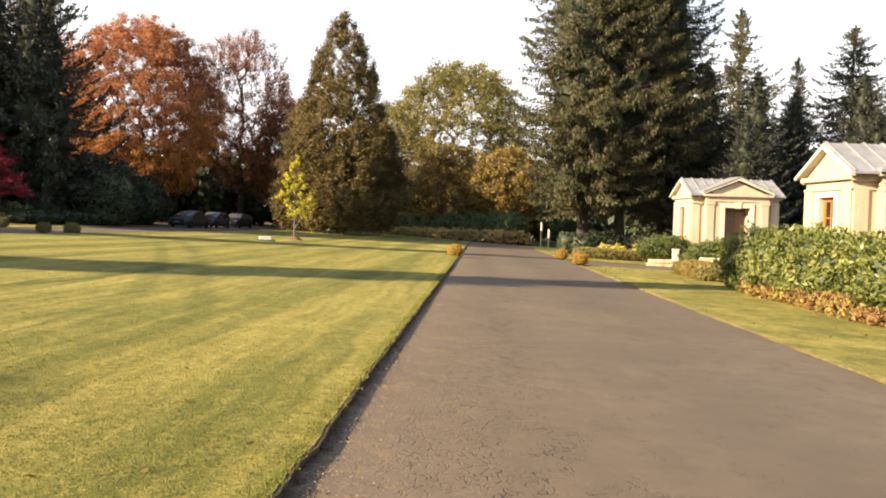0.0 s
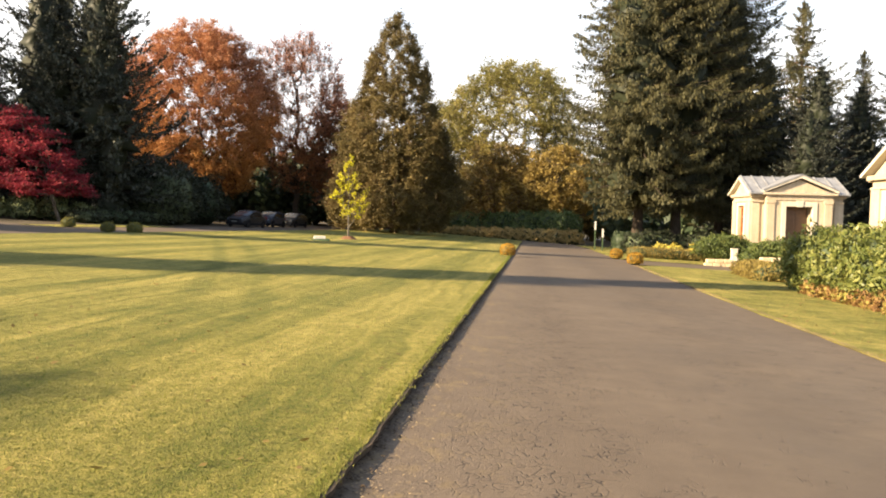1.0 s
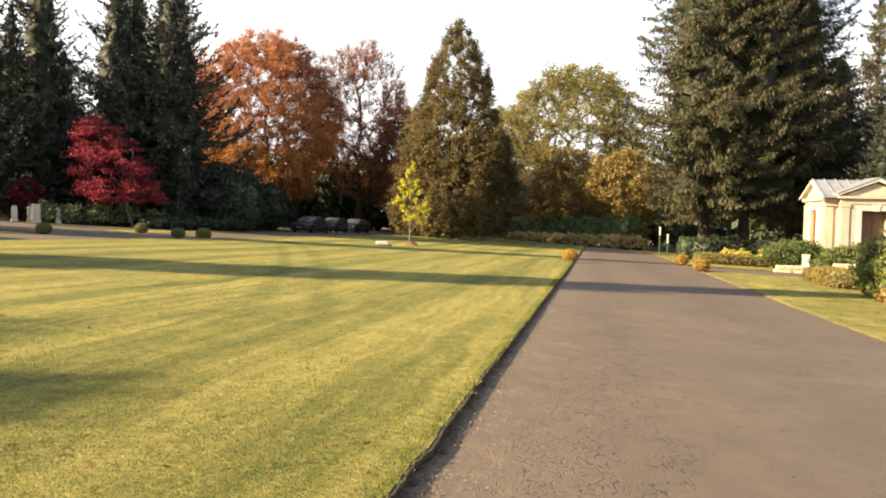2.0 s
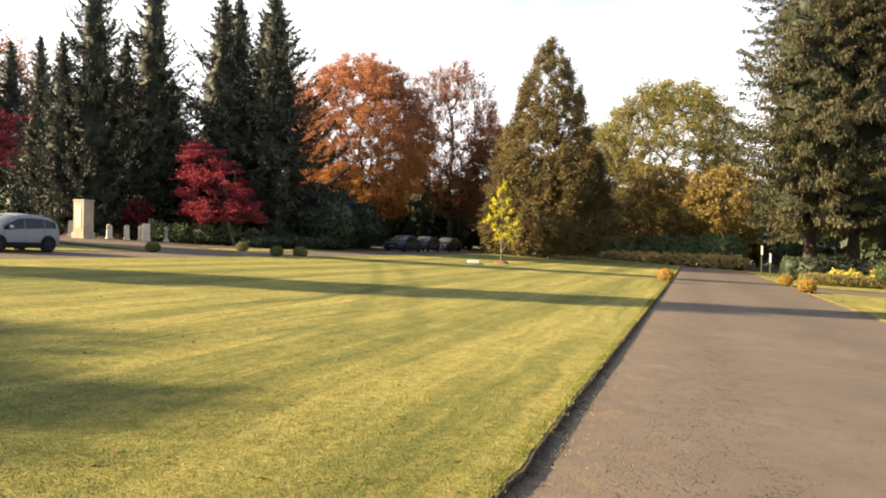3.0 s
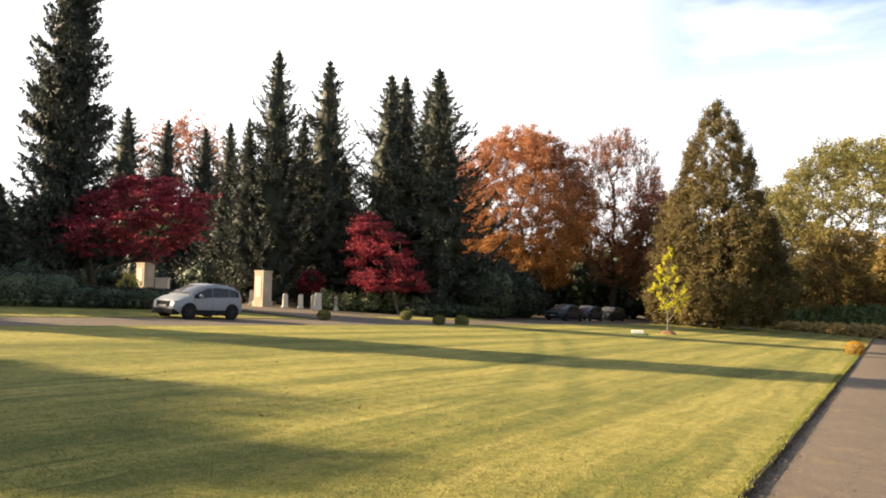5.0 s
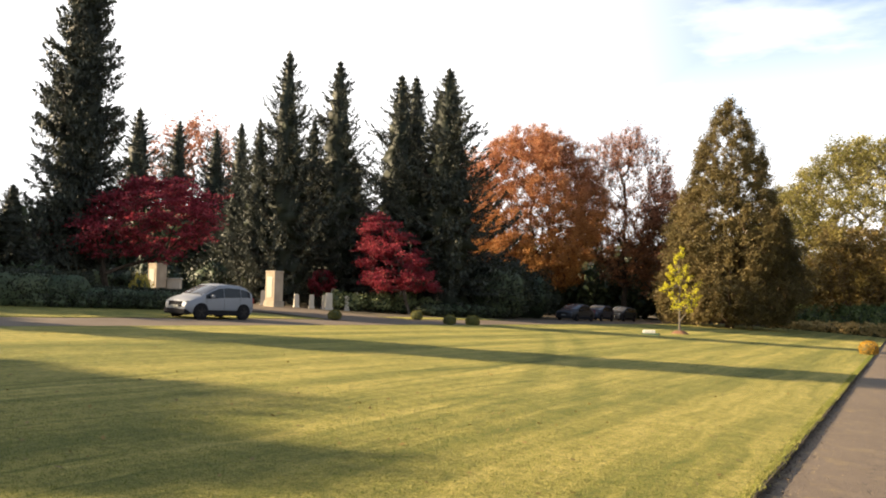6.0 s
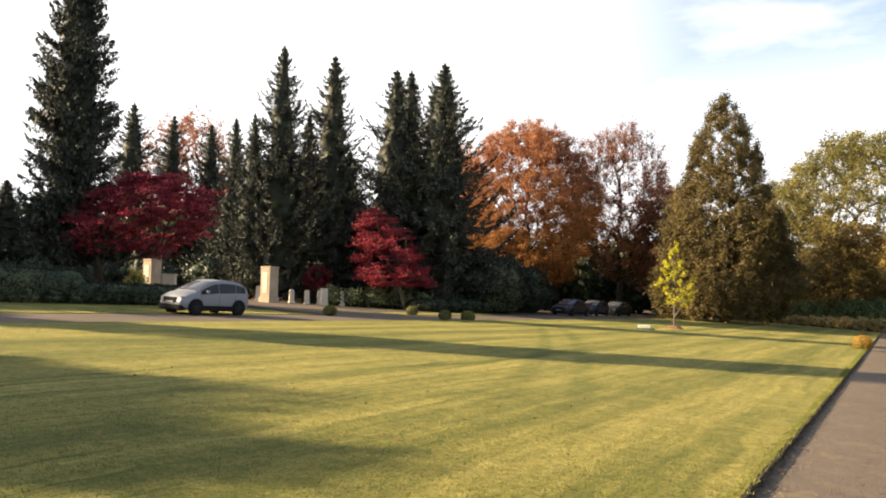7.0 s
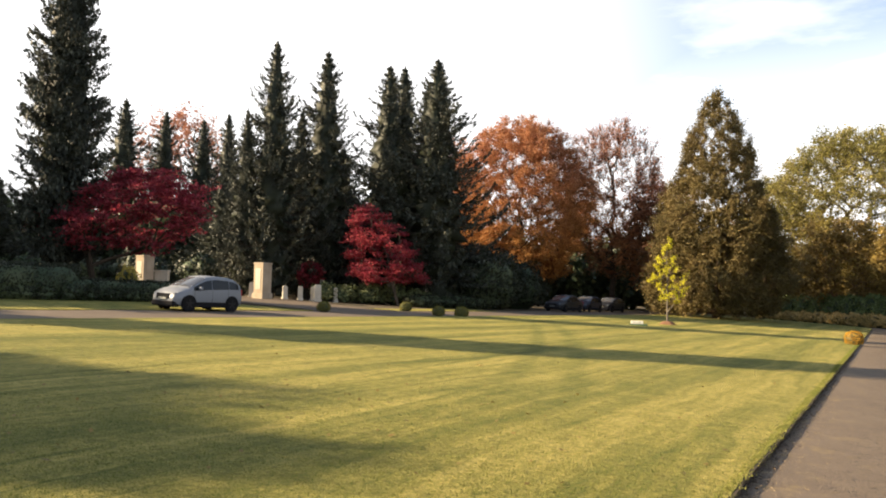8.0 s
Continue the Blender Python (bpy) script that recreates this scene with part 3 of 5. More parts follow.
    e = b + d * ln * np.array([1, 1, flatten])
    sets.append(tubes(b, e, np.full(len(b), 0.013), np.full(len(b), 0.004), 3))
    wood = raw("trunk", *joined(*sets), bark)
    num = np.maximum(1, (leaves / twigs * np.repeat(keep, twigs) * rng.uniform(0.5, 1.5, len(b))).astype(int))
    i = np.repeat(np.arange(len(b)), num)
    c = b[i] + (e - b)[i] * (0.15 + 0.95 * rng.random((len(i), 1))) + rng.normal(0, 1, (len(i), 3)) * spread * np.array([0.26, 0.26, 0.26 * plate / 0.42])
    d = unit(rng.normal(0, 1, c.shape) * [1, 1, 0.6] + [0, 0, -0.25])
    sd = unit(np.cross(d, rng.normal(0, 0.6, c.shape) + np.array([0, 0, 1.0])))
    sz = rng.uniform(0.6, 1.3, len(c))
    crown = raw("crown", *sprays(c, d, sd, leaf * sz, wide * sz), foliage)
    return wood, crown


def tree(name, meshes, x, y, label, group="", turn=0.0, scale=(1, 1, 1), crown_label=""):
    t = thing(name, x, y, label, "tree", group)
    t.matrix_basis = pose(x, y, gz(x, y) - 0.03, 0, 0, turn) @ Matrix.Diagonal((*scale, 1))
    part("trunk", meshes[0], parent=t)
    part("crown", meshes[1], parent=t, label=crown_label)
    return t


def again(t, x, y, turn, scale, label="", dz=-0.03):
    s0 = t.scale
    c = copy_thing(t, pose(x, y, gz(x, y) + dz, 0, 0, turn) @ Matrix.Diagonal((scale[0] / s0[0], scale[1] / s0[1], scale[2] / s0[2], 1)))
    if label:
        c["label"] = label
    return c


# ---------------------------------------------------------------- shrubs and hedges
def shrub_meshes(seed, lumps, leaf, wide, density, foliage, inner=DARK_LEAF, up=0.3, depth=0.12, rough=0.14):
    """Leafy lumps (x, y, z, rx, ry, rz): a solid core, its inner shade put into a dark colour, with twigs and leaves
    all over, boxy or round by the last value.
    """
    rng = np.random.default_rng(seed)
    sets, cv, cf, o = [], [], [], 0
    for (x, y, z, rx, ry, rz, sq) in lumps:
        area = 4.2 * (rx * ry + rx * rz + ry * rz) * 1.0
        n = int(area * density)
        d = rand_dirs(rng, n)
        d = d[d[:, 2] > -0.55]

        def shape(dd):
            k = (np.abs(dd) ** sq).sum(1) ** (-1 / sq)
            ph = seed + x * 1.3
            w = 1 + rough * (np.sin(dd[:, 0] * 6 + ph) * np.sin(dd[:, 1] * 7 + y) + 0.6 * np.sin(dd[:, 2] * 9 + ph * 2 + dd[:, 0] * 5))
            return dd * (k * w)[:, None]

        p = shape(d)
        q = p * np.array([rx, ry, rz]) * (1 - depth * rng.random((len(p), 1)) ** 1.5 + 0.05 * rng.random((len(p), 1))) + [x, y, z]
        nor = unit(d / np.array([rx, ry, rz]))
        al = unit(nor * 0.6 + rng.normal(0, 0.7, q.shape) + [0, 0, up])
        sd = unit(np.cross(al, nor + rng.normal(0, 0.5, q.shape)))
        sz = rng.uniform(0.65, 1.3, len(q))
        sets.append(sprays(q, al, sd, leaf * sz, wide * sz))
        # solid core, coloured dark to stand in for the shade behind the leaves
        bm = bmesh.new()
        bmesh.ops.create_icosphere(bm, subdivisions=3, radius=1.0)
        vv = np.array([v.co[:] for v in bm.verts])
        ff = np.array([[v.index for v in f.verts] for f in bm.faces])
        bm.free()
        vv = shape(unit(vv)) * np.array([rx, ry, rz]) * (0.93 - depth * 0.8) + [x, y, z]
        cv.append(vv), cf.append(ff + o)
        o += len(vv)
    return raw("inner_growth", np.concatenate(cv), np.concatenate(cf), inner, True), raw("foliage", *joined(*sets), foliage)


def shrub(name, meshes, x, y, label, category="shrub", group="", turn=0.0, lift=0.0):
    t = thing(name, x, y, label, category, group, turn=turn, z=gz(x, y) + lift)
    part("inner_growth", meshes[0], parent=t)
    part("foliage", meshes[1], parent=t)
    return t


# ---------------------------------------------------------------- ground, drive and lawns
def drive_left(y):
    return -1.10 + 0.046 * y


def drive_right(y):
    return 5.05 + 0.0475 * y


def loop_near(y):
    return -19.8 + 0.05 * y


def sheet(name, rows, lift, mat, cols=2, skirt=0.0, ragged=None):
    """A strip of ground: rows of (y, x from, x to); it follows the slope, and may end in a cut edge."""
    v, f = [], []
    for i, (y, a, b) in enumerate(rows):
        for j in range(cols):
            x = a + (b - a) * j / (cols - 1)
            v.append((x, y, gz(x, y) + lift))
    for i in range(len(rows) - 1):
        for j in range(cols - 1):
            k = i * cols + j
            f.append((k, k + 1, k + 1 + cols, k + cols))
    if skirt:
        for side in (0, cols - 1):
            o = len(v)
            for i, (y, a, b) in enumerate(rows):
                x, yy, z = v[i * cols + side]
                s = 0.012 * math.sin(i * 2.3) + (0.02 if side else -0.02)
                v.append((x - s, yy, z - skirt))
            for i in range(len(rows) - 1):
                q = (i * cols + side, (i + 1) * cols + side, o + i + 1, o + i)
                f.append(q if side == 0 else q[::-1])
    me = raw(name, v, f, mat)
    return me


def steps(a, b, n):
    return [a + (b - a) * i / n for i in range(n + 1)]


# one sheet to the horizon
gv, gf = [], []
ring = [-900, -500, -300, -200, -150, -120, -100] + list(range(-80, 81, 10)) + [100, 120, 150, 200, 300, 500, 900]
for yy in ring:
    for xx in ring:
        k = min(1.0, 160.0 / max(1.0, math.hypot(xx, yy)))
        gv.append((xx, yy, gz(xx, yy) * k - 0.05))
for i in range(len(ring) - 1):
    for j in range(len(ring) - 1):
        k = i * len(ring) + j
        gf.append((k, k + 1, k + 1 + len(ring), k + len(ring)))
tagged(new("ground", raw("ground", gv, gf, FOREST_FLOOR)), "dark leaf-strewn ground under the trees", "ground", kind="structure")

# the lawn, cut along the drive by hand: its edge wavers
rng = np.random.default_rng(5)
ys = steps(-30, 0, 12)[:-1] + steps(0, 30, 260)[:-1] + steps(30, 100, 50)
wav = np.convolve(rng.normal(0, 0.018, len(ys) + 8), np.ones(3) / 3, "same")[:len(ys)]
tail = lambda y: 0.0 if y < 84 else (y - 84) ** 2 * 0.055
lawn_rows = [(y, loop_near(y), drive_left(y) + w - tail(y)) for y, w in zip(ys, wav)]
tagged(new("lawn", sheet("lawn", lawn_rows, 0.068, GRASS, 24)), "mown lawn with pale mowing stripes beside the drive", "lawn", kind="structure")
edge_rows = [(y, drive_left(y) + w - 0.05 - tail(y), drive_left(y) + w + 0.03 - tail(y)) for y, w in zip(ys, wav)]
tagged(new("turf_edge", sheet("turf_edge", edge_rows, 0.062, SOIL, 2, skirt=0.10)), "dark cut soil edge of the lawn", "lawn edge", kind="structure")

# the drive, bending away behind the golden conifer
road_v, road_f = [], []
path = [(y, (drive_left(y) + drive_right(y)) / 2, (drive_right(y) - drive_left(y)) / 2 + 0.12) for y in steps(-40, 82, 61)]
pts = [(x, y, 0.0, w) for y, x, w in path]
ang = 0.046
x0, y0 = pts[-1][0], pts[-1][1]
for i in range(34):
    ang -= 0.050 if i < 24 else 0.0
    x0 += math.sin(ang) * 1.6
    y0 += math.cos(ang) * 1.6
    pts.append((x0, y0, ang, 3.0))
for i, (x, y, a, w) in enumerate(pts):
    for s in (-1, -0.5, 0, 0.5, 1):
        px, py = x + s * w * math.cos(a), y - s * w * math.sin(a)
        road_v.append((px, py, gz(px, py) + 0.012 * (1 - s * s)))
for i in range(len(pts) - 1):
    for j in range(4):
        k = i * 5 + j
        road_f.append((k, k + 1, k + 6, k + 5))
tagged(new("road", raw("road", road_v, road_f, ASPHALT)), "worn grey-brown asphalt drive with cracks", "road", kind="structure")

# the loop road, the gate path and the path between the pavilions
loop_rows = [(y, loop_near(y) - 5.0 - 0.02 * max(0, y - 40), loop_near(y) + 0.1) for y in steps(-60, 110, 60)]
tagged(new("loop_road", sheet("loop_road", loop_rows, -0.004, ASPHALT_SIDE, 4)), "grey asphalt loop road round the lawn", "road", kind="structure")
gate_v, gate_f = [], []
for i in range(13):
    k = i / 12
    for s in (0, 0.5, 1):
        x = (-22.2 + 0.3 * s) * (1 - k) + (-43.5 + 8.0 * s) * k
        y = (31.8 + 7.4 * s) * (1 - k) + (40.0 + 5.0 * s) * k - 1.2 * math.sin(math.pi * k)
        gate_v.append((x, y, gz(x, y) + 0.004))
for i in range(12):
    for j in range(2):
        q = i * 3 + j
        gate_f.append((q, q + 1, q + 4, q + 3))
tagged(new("gate_path", raw("gate_path", gate_v, gate_f, ASPHALT_SIDE)), "pale asphalt path leading to the stone gate pillars", "path", kind="structure")
side_rows = [(y, drive_right(y) - 0.4, 34) for y in steps(41.8, 48.0, 4)]
tagged(new("side_path", sheet("side_path", side_rows, 0.006, ASPHALT_SIDE, 8)), "asphalt path between the stone pavilions", "path", kind="structure")

# verges
wav2 = np.convolve(rng.normal(0, 0.06, 220), np.ones(5) / 5, "same")
vy = steps(-30, 41.6, 140)
verge_rows = [(y, drive_right(y) + w + (0.0 if y < 38 else (y - 38) ** 2 * 0.12), 14.0) for y, w in zip(vy, wav2)]
tagged(new("verge_near", sheet("verge_near", verge_rows, 0.03, VERGE, 6, skirt=0.05)), "mown grass verge beside the drive", "verge", kind="structure")
vy = steps(48.2, 84, 40)
verge_rows = [(y, drive_right(y) + (max(0, 50.5 - y) ** 2 * 0.2) + w - max(0, y - 70) * 0.05, drive_right(y) + 3 + 12 * max(0, min(1, (60 - y) / 12))) for y, w in zip(vy, wav2)]
tagged(new("verge_far", sheet("verge_far", verge_rows, 0.03, VERGE, 5, skirt=0.05)), "mown grass verge beyond the side path", "verge", kind="structure")
shoulder = [(y, loop_near(y) - 13.0, loop_near(y) - 4.6 - 0.15 * math.sin(y)) for y in steps(-10, 31.2, 34)]
tagged(new("verge_shoulder", sheet("verge_shoulder", shoulder, 0.02, VERGE, 5, skirt=0.04)), "grass strip in front of the dark hedge", "verge", kind="structure")
island = [(y, loop_near(y) - 6.8 - (45 - y) * 0.1 * 0, loop_near(y) - 4.7) for y in steps(38.8, 52, 14)]
tagged(new("verge_island", sheet("verge_island", island, 0.02, VERGE, 3, skirt=0.04)), "strip of grass beside the gate path", "verge", kind="structure")
far_rows = [(y, loop_near(y) + 0.2, -3.0 - (y - 100) * 1.3) for y in steps(100.2, 106, 6)]
tagged(new("verge_bend", sheet("verge_bend", far_rows, 0.03, VERGE, 5, skirt=0.04)), "grass at the bend of the drive", "verge", kind="structure")


# ---------------------------------------------------------------- pavilions
def pavilion(x, y, turn, label, lift):
    """A small classical stone pavilion: gabled body, pedimented portal on its front (local -y), doors in the gable end (local -x at turn 0)."""
    t = thing("stone_pavilion", x, y, label, "pavilion", "pair of stone pavilions", turn=turn, z=gz(x, y) + lift)
    L, D, base, eave, ridge = 2.80, 1.50, 0.85, 4.45, 5.45
    part("plinth", boxes((-L - 0.12, -D - 0.5, -0.7, L + 0.12, D + 0.12, base), bevel=0.03), PALE_STONE, t)
    # body walls round a hollow, with openings left for portal and gable doors
    th = 0.35
    for s in (-1, 1):  # gable ends
        wall = bmesh.new()
        xa, xb = (-L, -L + th) if s < 0 else (L - th, L)
        out = [(-D, base), (-0.5, base), (-0.5, 3.75), (0.5, 3.75), (0.5, base), (D, base), (D, eave), (0, ridge - 0.08), (-D, eave)]
        prism(wall, out, "x", xa, xb)
        bmesh.ops.triangulate(wall, faces=[f for f in wall.faces if len(f.verts) > 4])
        part("gable_wall", wall, STONE, t)
    part("rear_wall", boxes((-L + th, D - th, base, L - th, D, eave)), STONE, t)
    wall = bmesh.new()
    prism(wall, [(-L + th, base), (-0.78, base), (-0.78, 3.78), (0.78, 3.78), (0.78, base), (L - th, base), (L - th, eave), (-L + th, eave)], "y", -D, -D + th)
    bmesh.ops.triangulate(wall, faces=[f for f in wall.faces if len(f.verts) > 4])
    part("front_wall", wall, STONE, t)
    # projecting portal bay
    bay = bmesh.new()
    P = -D - 0.38
    for xa, xb, za, zb in ((-2.0, -0.82, base, 4.1), (0.82, 2.0, base, 4.1), (-0.82, 0.82, 3.80, 4.1)):
        box(bay, xa, P, za, xb, -D - 0.002, zb)
    part("portal", bay, STONE, t)
    part("entablature", boxes((-2.05, P - 0.05, 4.1, 2.05, -D - 0.004, 4.20), (-2.02, P - 0.02, 4.2, 2.02, -D - 0.004, 4.42), (-2.22, P - 0.2, 4.42, 2.22, -D - 0.004, 4.56), bevel=0.012), STONE, t)
    tym = bmesh.new()
    prism(tym, [(-1.95, 4.56), (1.95, 4.56), (0, 5.36)], "y", P + 0.03, P + 0.3)
    part("tympanum", tym, STONE, t)
    for s in (-1, 1):
        rk = bmesh.new()
        prism(rk, [(s * 2.28, 4.56), (s * 2.28, 4.68), (0, 5.62), (0, 5.46)], "y", P - 0.2, P + 0.05)
        part("raking_cornice", rk, PALE_STONE, t)
        part("pilaster", boxes((s * 1.74 - 0.24, P - 0.07, base, s * 1.74 + 0.24, P - 0.003, 4.0), (s * 1.74 - 0.29, P - 0.1, base, s * 1.74 + 0.29, P - 0.003, base + 0.25), (s * 1.74 - 0.29, P - 0.1, 3.9, s * 1.74 + 0.29, P - 0.003, 4.098), bevel=0.012), STONE, t)
    # architrave round the door, with keystone
    part("architrave", boxes((-1.08, P - 0.06, base, -0.80, P + 0.2, 4.0), (0.80, P - 0.06, base, 1.08, P + 0.2, 4.0), (-0.797, P - 0.06, 3.72, 0.797, P + 0.2, 4.0), bevel=0.015), PALE_STONE, t)
    key = bmesh.new()
    prism(key, [(-0.16, 3.70), (0.16, 3.70), (0.23, 4.09), (-0.23, 4.09)], "y", P - 0.11, P - 0.063)
    part("keystone", key, PALE_STONE, t)
    part("threshold", boxes((-1.3, P - 0.6, base - 0.2, 1.3, P + 0.1, base + 0.02), (-1.5, P - 0.95, base - 0.4, 1.5, P - 0.05, base - 0.19), (-1.7, P - 1.3, -0.3, 1.7, P - 0.05, base - 0.39), bevel=0.02), PALE_STONE, t, "stone steps")
    dr = part("door", boxes((-0.76, -D + 0.24, base + 0.02, 0.76, -D + 0.30, 3.76)), DARK_DOOR, t, "dark brown timber door, deep in the portal")
    part("door_panel", boxes((-0.66, -D + 0.215, 1.1, -0.06, -D + 0.238, 2.2), (0.06, -D + 0.215, 1.1, 0.66, -D + 0.238, 2.2), (-0.66, -D + 0.215, 2.4, -0.06, -D + 0.238, 3.6), (0.06, -D + 0.215, 2.4, 0.66, -D + 0.238, 3.6), bevel=0.008), DARK_DOOR, dr)
    # gable ends: cornice, pilasters, glazed timber doors
    for s in (-1, 1):
        X = s * L
        o = lambda a, b: (min(X + s * a, X + s * b), max(X + s * a, X + s * b))
        a, b = o(0.003, 0.16)
        part("gable_cornice", boxes((a, -D - 0.16, 4.30, b, D + 0.16, 4.47), bevel=0.015), STONE, t)
        a, b = o(0.003, 0.07)
        part("frieze", boxes((a, -D - 0.06, 3.98, b, D + 0.06, 4.06), bevel=0.01), STONE, t)
        for q in (-1, 1):
            ya = q * (D - 0.28)
            part("corner_pilaster", boxes((a, ya - 0.28, base, b, ya + 0.28, 3.975), bevel=0.012), STONE, t)
        part("door_surround", boxes((a, -0.72, base, b, -0.502, 3.92), (a, 0.502, base, b, 0.72, 3.92), (a, -0.502, 3.75, b, 0.502, 3.92), bevel=0.01), PALE_STONE, t)
        c, d = o(-0.2, -0.13)
        gd = part("gable_door", boxes((c, -0.5, base, d, -0.37, 3.75), (c, 0.37, base, d, 0.5, 3.75), (c, -0.37, 3.6, d, 0.37, 3.75), (c, -0.37, base, d, 0.37, 1.5), (c, -0.03, 1.5, d, 0.03, 3.6), *[(c, -0.37, z, d, -0.03, z + 0.05) for z in (1.98, 2.5, 3.02)], *[(c, 0.03, z, d, 0.37, z + 0.05) for z in (1.98, 2.5, 3.02)], bevel=0.006), DOOR_WOOD, t, "orange varnished glazed door")
        c, d = o(-0.19, -0.175)
        part("pane", boxes((c, -0.36, 1.52, d, 0.36, 3.59)), CAR_GLASS, gd)
        # raking cornice of the gable
        for q in (-1, 1):
            rk = bmesh.new()
            aa, bb = o(-0.05, 0.28)
            prism(rk, [(q * (D + 0.34), 4.40), (q * (D + 0.34), 4.52), (0, ridge + 0.10), (0, ridge - 0.04)], "x", aa, bb)
            part("raking_cornice", rk, PALE_STONE, t)
    # long sides: cornice, pilasters, rough-hewn panels set in courses
    for s, spans in ((-1, ((-L, -2.06), (2.06, L))), (1, ((-L, L),))):
        Y = s * D
        for xa, xb in spans:
            ya, yb = min(Y + s * 0.003, Y + s * 0.16), max(Y + s * 0.003, Y + s * 0.16)
            part("eaves_cornice", boxes((xa - 0.1 * (xa < -2.5), ya, 4.25, xb + 0.1 * (xb > 2.5), yb, 4.45), bevel=0.015), STONE, t)
            part("frieze", boxes((xa, ya, 3.98, xb, yb - 0.09 if s > 0 else yb, 4.06)), STONE, t)
        xs = (-L + 0.27, L - 0.27)
        for px in xs:
            ya, yb = min(Y + s * 0.003, Y + s * 0.08), max(Y + s * 0.003, Y + s * 0.08)
            part("pilaster", boxes((px - 0.25, ya, base, px + 0.25, yb, 3.975), bevel=0.012), STONE, t)
        if s > 0:
            for xa, xb in ((-1.48, -0.02), (0.02, 1.48)):
                n = 3
                bw = (xb - xa) / n
                for c in range(12):
                    for i in range(n):
                        me = BLOCKS[(c * 3 + i * 5) % len(BLOCKS)]
                        ob = part("stone_block", me, parent=t)
                        ob.matrix_basis = Matrix.Translation((xa + (i + 0.5 + 0.12 * (c % 2) - 0.06) * bw, Y + 0.405, base + 0.16 + c * 0.255)) @ Matrix.Diagonal((bw / 0.5, 1, 1, 1))
            Q = D + 0.38
            part("rear_bay", boxes((-2.0, D + 0.004, base, 2.0, Q, 4.1)), STONE, t)
            part("rear_entablature", boxes((-2.05, D + 0.17, 4.1, 2.05, Q + 0.05, 4.20), (-2.02, D + 0.17, 4.2, 2.02, Q + 0.02, 4.40), (-2.22, D + 0.17, 4.40, 2.22, Q + 0.2, 4.52), bevel=0.012), STONE, t)
            part("rear_bay_roof", boxes((-2.26, D + 0.30, 4.524, 2.26, Q + 0.26, 4.66), (-2.30, Q + 0.20, 4.50, 2.30, Q + 0.32, 4.62), bevel=0.02), LEAD, t, "lead-covered flat roof of the bay")
            for px in (-1.75, 1.75):
                part("pilaster", boxes((px - 0.24, Q + 0.003, base, px + 0.24, Q + 0.075, 4.0), (px - 0.29, Q + 0.003, 3.9, px + 0.29, Q + 0.1, 4.098), bevel=0.012), STONE, t)
    # roof of lead sheet with rolls
    for s in (-1, 1):
        rf = bmesh.new()
        prism(rf, [(s * (D + 0.42), 4.47), (s * (D + 0.42), 4.54), (0, ridge + 0.17), (0, ridge + 0.105)], "x", -L - 0.24, L + 0.24)
        ro = part("roof", rf, LEAD, t, "weathered grey lead roof")
        k = (ridge + 0.17 - 4.54) / (D + 0.42)
        for i in range(10):
            px = -L - 0.15 + i * (2 * L + 0.3) / 9
            rl = bmesh.new()
            prism(rl, [(s * (D + 0.43), 4.545), (s * (D + 0.43), 4.60), (s * 0.03, ridge + 0.225), (s * 0.03, ridge + 0.165)], "x", px - 0.035, px + 0.035)
            part("roof_roll", rl, LEAD, ro)
        part("gutter", boxes((-L - 0.24, s * (D + 0.47) - 0.05, 4.44, L + 0.24, s * (D + 0.47) + 0.05, 4.52), bevel=0.02), LEAD, t)
        pr = bmesh.new()
        prism(pr, [(s * 2.32, 4.67), (s * 2.32, 4.73), (0, 5.70), (0, 5.625)], "y", P - 0.24, -0.3)
        part("portal_roof", pr, LEAD, t)
    return t


BLOCKS = []
for k in range(6):  # rough-hewn facing blocks
    rr = np.random.default_rng(200 + k)
    bm = bmesh.new()
    box(bm, -0.24, -0.03, -0.12, 0.24, 0.035, 0.12, bevel=0.018)
    for v in bm.verts:
        if v.co.y > 0:
            v.co.y += rr.uniform(-0.012, 0.03)
    me = bpy.data.meshes.new("stone_block")
    bm.to_mesh(me)
    bm.free()
    me.materials.append(STONE_ROUGH)
    BLOCKS.append(me)

first = pavilion(18.25, 50.9, 3.0, "cream sandstone pavilion with pedimented portal and lead roof", 0.22)
second = pavilion(15.95, 27.0, 182.0, "cream sandstone pavilion with lead roof behind a rhododendron hedge", -0.18)


